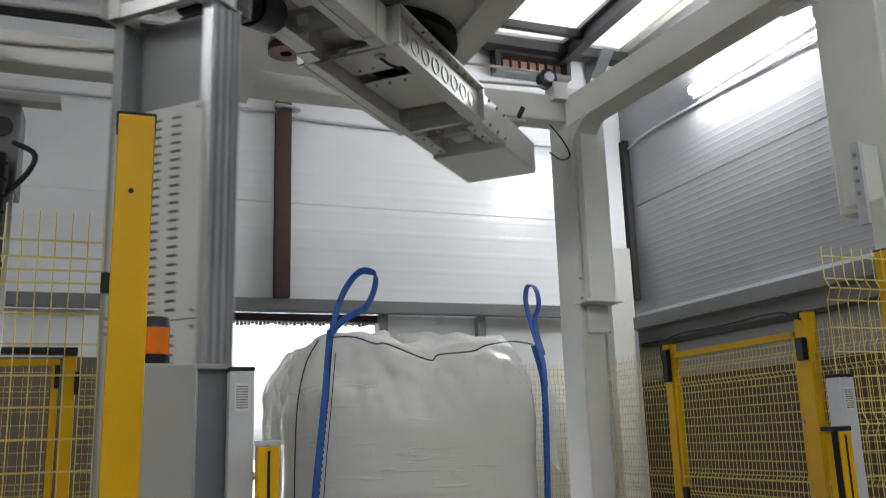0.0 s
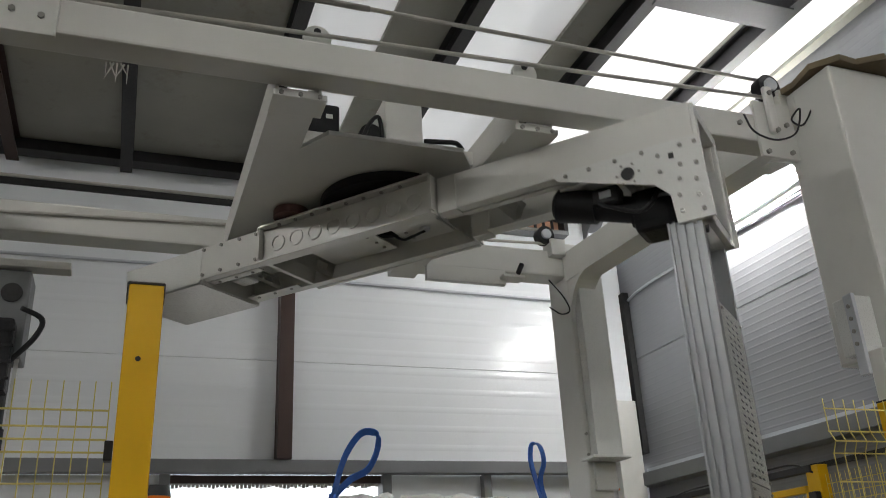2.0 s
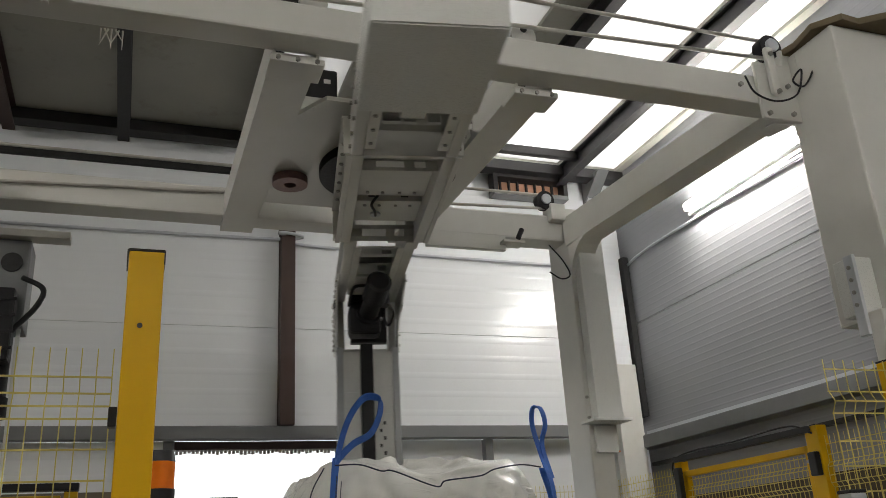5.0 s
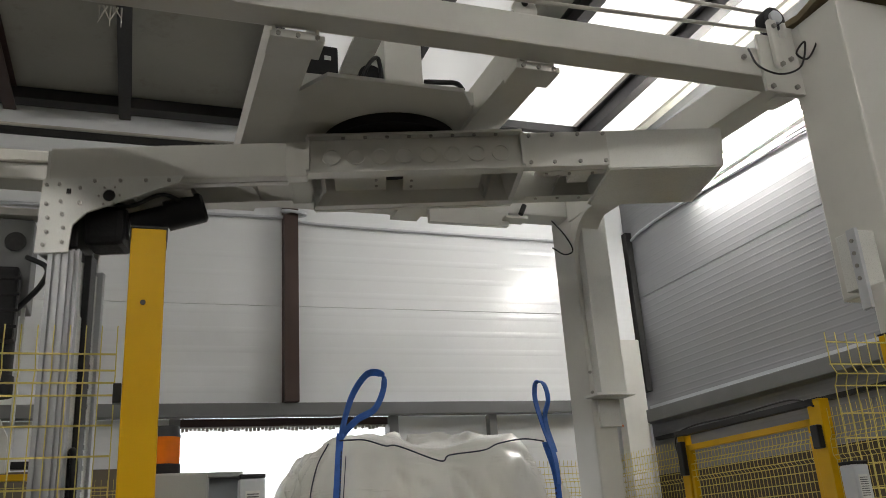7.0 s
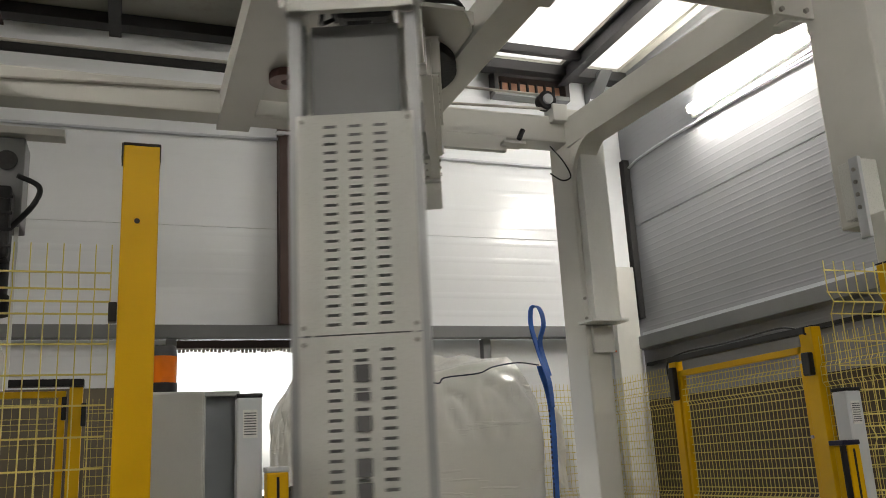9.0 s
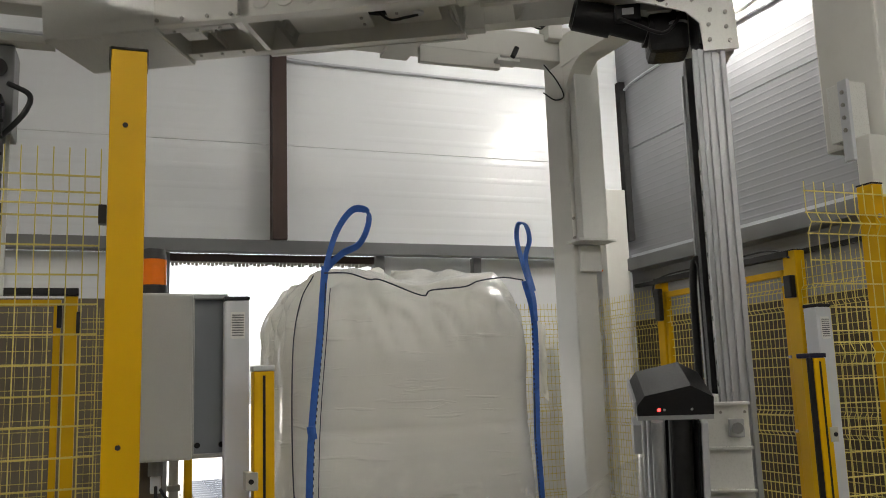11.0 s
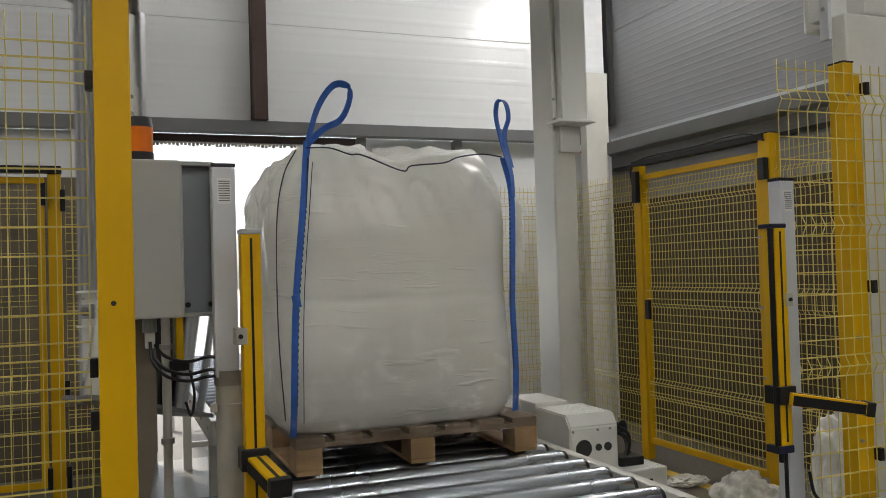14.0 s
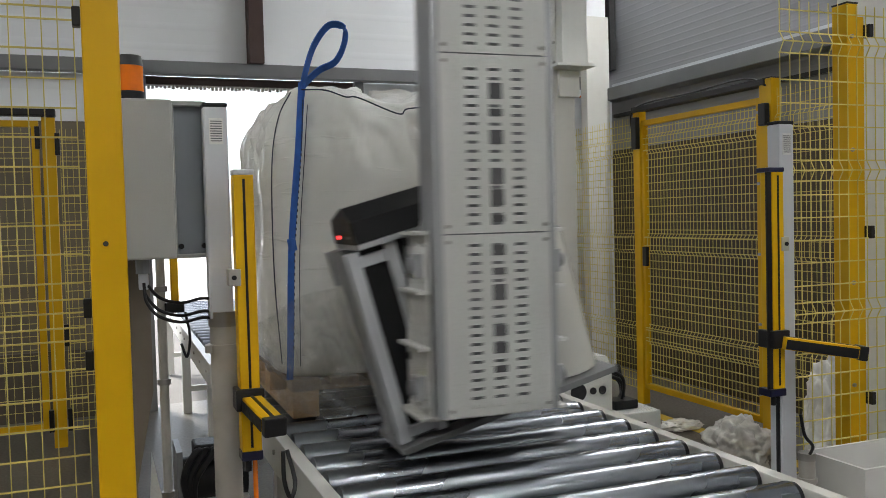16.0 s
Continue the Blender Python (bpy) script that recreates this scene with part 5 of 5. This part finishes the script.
def muting_bar(x, y, z0, z1, end, arm_z, w, strip, label):
    e = base("muting_bar", label, "sensor bar")
    part("upright", box(x - w, x + w, y - 0.018, y + 0.030, z0, z1, 0.003), YELLOW, e)
    part("groove", box(x - 0.003, x + 0.003, y - 0.0195, y - 0.0175, z0 + 0.01, z1 - 0.01), BLACK, e)
    if strip:
        part("lens_strip", box(x - w - 0.017, x - w - 0.0005, y - 0.016, y - 0.008, z0, z1, 0.002), BLACK, e)
    part("cap", box(x - w - 0.002 - 0.012 * strip, x + w + 0.002, y - 0.020, y + 0.032, z1, z1 + 0.013, 0.003), BLUECAP if strip else ALUPAINT, e)
    part("foot", box(x - w - 0.002 - 0.012 * strip, x + w + 0.002, y - 0.020, y + 0.032, z0 - 0.022, z0, 0.003), BLUECAP, e)
    part("plug", cyl((x - 0.008, y, z0 - 0.05), (x - 0.008, y, z0 - 0.02), 0.008, 12), BLACK, e)
    part("lead", cyl((x + 0.008, y, z0 - 0.85), (x + 0.008, y, z0 - 0.02), 0.006, 12), AMBER if not strip else BLACK, e)
    part("joint", box(x - w - 0.012, x + w + 0.008, y - 0.030, y + 0.034, arm_z - 0.018, arm_z + 0.034, 0.004), BLACK, e)
    d = Vector(end) - Vector((x, y - 0.03, arm_z))
    m = Matrix.Translation((x, y - 0.03, arm_z)) @ d.to_track_quat("X", "Z").to_matrix().to_4x4()
    n = d.length
    part("arm", box(0.0, n - 0.025, -w, w, -0.018, 0.018, 0.003, m), YELLOW, e)
    part("arm_groove", box(0.0, n - 0.025, -0.004, 0.004, 0.0182, 0.0195, 0, m), BLACK, e)
    part("arm_face", box(0.004, n - 0.028, -w - 0.0015, -w - 0.0005, -0.016, 0.012, 0, m), MOTORBLK, e)
    part("arm_end", box(n - 0.025, n, -w - 0.002, w + 0.002, -0.021, 0.021, 0.004, m), BLACK, e)
    side = 1 if strip else -1
    part("clip", box(*sorted((x + side * (w + 0.018), x + side * (w - 0.010))), y - 0.020, y + 0.03, z0 + 0.40, z0 + 0.44, 0.002), PIPE, e)
    part("clip_screw", cyl((x + side * (w + 0.006), y - 0.024, z0 + 0.42), (x + side * (w + 0.006), y - 0.020, z0 + 0.42), 0.006, 8), BLACK, e)
    return e


mb = muting_bar(0.3175, 2.10, 0.856, 1.52, (0.344, 1.90, 0.950), 0.975, 0.0235, 0, "yellow light sensor bar with a side arm")
part("arm_cable", hose([(0.352, 1.87, 0.905), (0.352, 1.865, 0.84), (0.366, 1.87, 0.80), (0.380, 1.89, 0.83), (0.372, 1.93, 0.89)], 0.005), BLACK, mb)
muting_bar(1.812, 1.98, 0.885, 1.513, (2.03, 1.86, 0.985), 1.022, 0.021, 1, "yellow light sensor bar with a black face and side arm")

# drive motor under the conveyor
mo = base("conveyor_motor", "black drive motor beside the conveyor", "motor")
part("body", cyl((0.22, 3.10, 0.52), (0.44, 3.10, 0.52), 0.075, 22), MOTORBLK, mo, smooth=40)
part("terminal_box", box(0.26, 0.40, 3.02, 3.14, 0.59, 0.65, 0.01), MOTORBLK, mo)
part("bracket", box(0.20, 0.22, 3.0, 3.2, 0.40, 0.64), MIDSTEEL, mo)
part("foot", box(0.22, 0.44, 3.02, 3.18, 0.0, 0.455), WHITE, mo)
for i in range(3):
    part("cable", hose([(0.30, 3.02, 0.62), (0.26 + 0.03 * i, 2.97, 0.64), (0.22 + 0.02 * i, 2.98, 0.55), (0.25, 3.0, 0.40 + 0.03 * i)], 0.012), BLACK, mo)

# ---- fences ----


def fence_mesh(length, z0, z1, pv, ph, r=0.0022, folds=(), depth=0.035, crown=True):
    """Welded wire panel along +x from the origin, with pressed V folds at the given heights."""
    prof, cross, clear = [(z0, 0.0)], [], []
    for f in sorted(folds, key=lambda f: f if isinstance(f, float) else f[0]):
        if isinstance(f, float):
            prof += [(f - 0.034, 0.0), (f, -depth), (f + 0.034, 0.0)]
            cross += [(f - 0.034, 0.003), (f, -depth), (f + 0.034, 0.003)]
            clear.append((f - 0.034, f + 0.034))
        else:
            lo, hi = f
            prof += [(lo - 0.012, 0.0), (lo + 0.012, -depth), (hi - 0.012, -depth), (hi + 0.012, 0.0)]
            cross += [(lo - 0.012, 0.003), (lo + 0.012, -depth), (hi - 0.012, -depth), (hi + 0.012, 0.003)]
            clear.append((lo - 0.012, hi + 0.012))
    prof.append((z1 + (0.03 if crown else 0.0), 0.0))
    segs = []
    k = int(length / pv)
    for i in range(k + 1):
        x = min(i * pv, length)
        segs += [((x, a[1], a[0]), (x, b[1], b[0])) for a, b in zip(prof, prof[1:])]
    z = z0
    while z <= z1 + 1e-6:
        if all(z < lo - 0.35 * ph or z > hi + 0.35 * ph for lo, hi in clear):
            cross.append((z, 0.003))
        elif any(lo + 0.3 * ph < z < hi - 0.3 * ph for lo, hi in clear) and any(hi - lo > 0.1 for lo, hi in clear):
            cross.append((z, -depth))
        z += ph
    segs += [((0, y, z), (length, y, z)) for z, y in cross]
    k = [s for s in segs if s[0][0] == s[1][0]]
    me = wires(k, r * 0.75)
    bm = bmesh.new()
    bm.from_mesh(me)
    bm.from_mesh(wires([s for s in segs if s[0][0] != s[1][0]], r * 1.2))
    return bm


def post(parent, m, w, d, h, label=""):
    p = part("post", box(-w / 2, w / 2, -d / 2, d / 2, 0, h, 0.004), YELLOW, parent, label)
    p.matrix_basis = m
    c = part("post_cap", box(-w / 2 - 0.001, w / 2 + 0.001, -d / 2 - 0.001, d / 2 + 0.001, h, h + 0.006, 0.002), BLACK, parent)
    c.matrix_basis = m
    return p


def clip(parent, x, y, z):
    part("fence_clip", box(x - 0.009, x + 0.009, y - 0.016, y + 0.016, z - 0.022, z + 0.022, 0.003), BLACK, parent)


GROUP = "yellow safety fences"
FOLDS = (0.30, 1.02, 1.72, 2.0)
# near fence with the flat yellow post
fe = base("safety_fence", "yellow wire fence panel with a wide flat post", "fence", group=GROUP)
post(fe, pose(0.0135, 2.09, 0), 0.078, 0.06, 2.250, "wide yellow sheet steel post")
for z in (2.073, 1.367):
    part("post_hole", cyl((0.008, 2.0585, z), (0.008, 2.062, z), 0.006, 12), BLACKGAP, fe)
m = part("wire_mesh", fence_mesh(1.50, 0.10, 2.03, 0.0347, 0.069, 0.0024, (0.42, 1.20, 1.957), 0.02), YWIRE, fe)
m.matrix_basis = pose(-0.045, 2.23, 0, 0, 0, 180)
for z in (1.88, 1.22, 1.10, 0.45, 0.38):
    clip(fe, -0.036, 2.13, z)
post(fe, pose(-1.58, 2.23, 0), 0.06, 0.06, 2.2)
for x in (-0.027, 0.054):
    part("cap_skirt", box(x - 0.0025, x + 0.0005, 2.058, 2.122, 2.22, 2.253), BLACK, fe)

# gate and side fence along the right
ga = base("fence_gate", "yellow framed wire gate standing closed", "gate")
GX = 3.66
post(ga, pose(GX, 4.03, 0), 0.07, 0.10, 2.17)
post(ga, pose(GX, 5.36, 0), 0.06, 0.08, 2.14)
for y0, y1, z0, z1 in ((4.10, 5.31, 2.03, 2.07), (4.10, 5.31, 0.12, 0.16), (4.095, 4.125, 0.12, 2.07), (5.28, 5.31, 0.12, 2.07)):
    part("frame_bar", box(GX - 0.02, GX + 0.02, y0, y1, z0, z1, 0.004), YELLOW, ga)
m = part("wire_mesh", fence_mesh(1.17, 0.16, 2.02, 0.036, 0.056, 0.0032, ((0.46, 0.58), (1.12, 1.24), (1.84, 1.95)), 0.018, False), YWIRE, ga)
m.matrix_basis = pose(GX, 5.29, 0, 0, 0, -90)
part("cable_duct", box(GX - 0.045, GX + 0.005, 4.03, 5.40, 2.135, 2.175, 0.006), BLACK, ga, "black cable duct along the gate head")
part("duct_cable", hose([(GX - 0.03, 5.40, 1.95), (GX - 0.04, 5.40, 2.13), (GX - 0.04, 5.2, 2.185), (GX - 0.04, 4.7, 2.185), (GX - 0.04, 4.2, 2.195), (GX - 0.04, 4.02, 2.13)], 0.006), BLACK, ga)
for y, z in ((4.02, 1.96), (5.33, 1.93), (5.33, 2.03)):
    part("hinge", box(GX - 0.075, GX - 0.036, y - 0.03, y + 0.03, z - 0.065, z + 0.065, 0.008), BLACK, ga)
part("lock_box", box(GX - 0.055, GX - 0.03, 5.22, 5.27, 1.02, 1.16, 0.005), BLACK, ga)
for i in range(5):
    bolt(ga, GX - 0.035, 4.09, 0.3 + i * 0.42, "x", -1, 0.8)


def side_fence(x, y, turn, length, h, posts=(), label="yellow wire safety fence panel", pv=0.036, ph=0.056, folds=((0.46, 0.58), (1.12, 1.24), (1.84, 1.95))):
    e = base("safety_fence", label, "fence", group=GROUP)
    mm = part("wire_mesh", fence_mesh(length, 0.10, h, pv, ph, 0.0024, folds, 0.018), YWIRE, e)
    mm.matrix_basis = pose(x, y, 0, 0, 0, turn)
    for px, py in posts:
        post(e, pose(px, py, 0), 0.06, 0.06, h + 0.05)
    return e


side_fence(GX, 6.55, -90, 1.13, 2.08, [(GX, 6.58)])
side_fence(2.60, 6.58, 0, 1.03, 2.08)
side_fence(GX, 3.97, -90, 1.30, 2.08, [(GX, 2.65)])
# front fence beside the near column
FF = (0.50, 1.06, 1.53, 1.945)
fr = side_fence(2.05, 2.206, 0, 1.20, 2.05, [], "yellow wire fence panel with a bent top edge", 0.041, 0.075, FF)
post(fr, pose(2.372, 2.25, 0), 0.048, 0.066, 2.09)
part("post_flange", box(2.397, 2.430, 2.224, 2.262, 0.02, 2.05, 0.002), YELLOW, fr)
for z in (2.00, 1.32, 0.75):
    clip(fr, 2.435, 2.212, z)
for z in (1.98, 1.60, 1.15, 0.8):
    bolt(fr, 2.365, 2.216, z, "y", -1, 0.6)
# far fence and gate on the other side of the machine
ff = base("fence_gate", "yellow framed wire gate far behind the machine", "gate")
for x in (-0.312, -1.60):
    post(ff, pose(x, 6.0, 0), 0.078, 0.06, 2.10)
part("frame_bar", box(-1.56, -0.370, 5.98, 6.02, 2.04, 2.08, 0.004), YELLOW, ff)
part("frame_bar", box(-0.412, -0.370, 5.98, 6.02, 0.12, 2.04, 0.004), YELLOW, ff)
part("frame_bar", box(-1.56, -0.413, 5.98, 6.02, 0.12, 0.16, 0.004), YELLOW, ff)
m = part("wire_mesh", fence_mesh(1.15, 0.16, 2.03, 0.05, 0.08, 0.0022, (0.6, 1.3, 1.88), 0.03, False), YWIRE, ff)
m.matrix_basis = pose(-1.57, 6.0, 0)
part("cable_duct", box(-1.64, -0.268, 5.94, 6.03, 2.107, 2.15, 0.004), BLACK, ff)
for x, z in ((-0.262, 1.93), (-0.375, 1.97), (-0.252, 0.72), (-0.36, 0.18), (-0.25, 0.18)):
    part("hinge", box(x - 0.015, x + 0.015, 5.935, 5.985, z - 0.07, z + 0.07, 0.005), BLACK, ff)
side_fence(-0.25, 6.0, 0, 0.42, 2.0)

# switch box with a red light behind the near fence
sw = base("switch_box", "pale grey switch box with a red light", "switch box")
part("body", box(-0.49, -0.40, 3.28, 3.36, 0.82, 1.08, 0.008), CAB, sw)
part("stand", box(-0.47, -0.42, 3.30, 3.34, 0, 0.82), PIPE, sw)
part("indicator", cyl((-0.41, 3.27, 0.86), (-0.41, 3.281, 0.86), 0.010, 12), REDLED, sw)
part("cable", hose([(-0.43, 3.27, 0.83), (-0.39, 3.24, 0.76), (-0.42, 3.24, 0.70), (-0.46, 3.27, 0.78)], 0.007), BLACK, sw)

# ---- loose things on the floor ----
structure("floor_line", box(3.46, 3.55, 3.0, 6.0, 0.0, 0.004), YLINE, "worn yellow floor marking", "floor line")


def film_heap(name, x, y, rx, ry, h, seed, label):
    bm = bmesh.new()
    bmesh.ops.create_icosphere(bm, subdivisions=5, radius=1)
    for v in bm.verts:
        p = v.co.copy()
        d = 1 + 0.32 * noise.noise(p * 2.1 + Vector((seed, 0, 0))) + 0.16 * noise.noise(p * 6 + Vector((0, seed, 0))) + 0.07 * abs(noise.noise(p * 15))
        v.co = Vector((x + p.x * rx * d, y + p.y * ry * d, max(0.001, h * 0.42 + p.z * h * 0.6 * d)))
    for f in bm.faces:
        f.smooth = True
    return thing(name, bm, FILM_SOFT, label, "film waste")


film_heap("film_waste", 3.16, 3.74, 0.17, 0.17, 0.27, 3.1, "heap of crumpled clear film on the floor")
film_heap("film_waste", 3.42, 4.60, 0.14, 0.09, 0.06, 8.4, "flat scrap of crumpled film on the floor")
film_heap("film_waste", 3.22, 3.12, 0.13, 0.15, 0.66, 5.7, "tall bundle of white film behind the fence")
bx = base("carton", "open white carton on the floor", "carton")
for x0, x1, y0, y1 in ((2.03, 2.45, 1.90, 1.91), (2.03, 2.45, 2.13, 2.14), (2.02, 2.03, 1.90, 2.14), (2.45, 2.46, 1.90, 2.14)):
    part("side", box(x0 + 0.05, x1 + 0.05, y0, y1, 0.0, 0.63), WHITECARD, bx)
part("bottom", box(2.08, 2.50, 1.91, 2.13, 0.0, 0.01), WHITECARD, bx)


# ---- motion ----
TURN = [(0.0, 226.4), (0.5, 247.0), (1.0, 267.4), (1.5, 289.3), (2.0, 310.4), (2.5, 331.4), (3.0, 353.8), (3.5, 376.7), (4.0, 398.0), (4.5, 419.0),
        (5.0, 440.0), (5.5, 461.2), (6.0, 482.3), (6.5, 503.6), (7.0, 524.8), (7.5, 547.0), (8.0, 569.1), (8.5, 589.4), (9.0, 609.4), (9.5, 629.6),
        (10.0, 650.2), (10.5, 671.0), (11.0, 692.0), (11.5, 713.2), (12.0, 735.6), (12.5, 760.5), (13.0, 791.5), (13.5, 825.0), (14.0, 858.6), (14.5, 894.5),
        (15.0, 927.3), (15.5, 957.0), (16.0, 987.9)]


def motions():
    walk(arm, [(t, pose(CX, CY, 0, 0, 0, a)) for t, a in TURN])


motions()
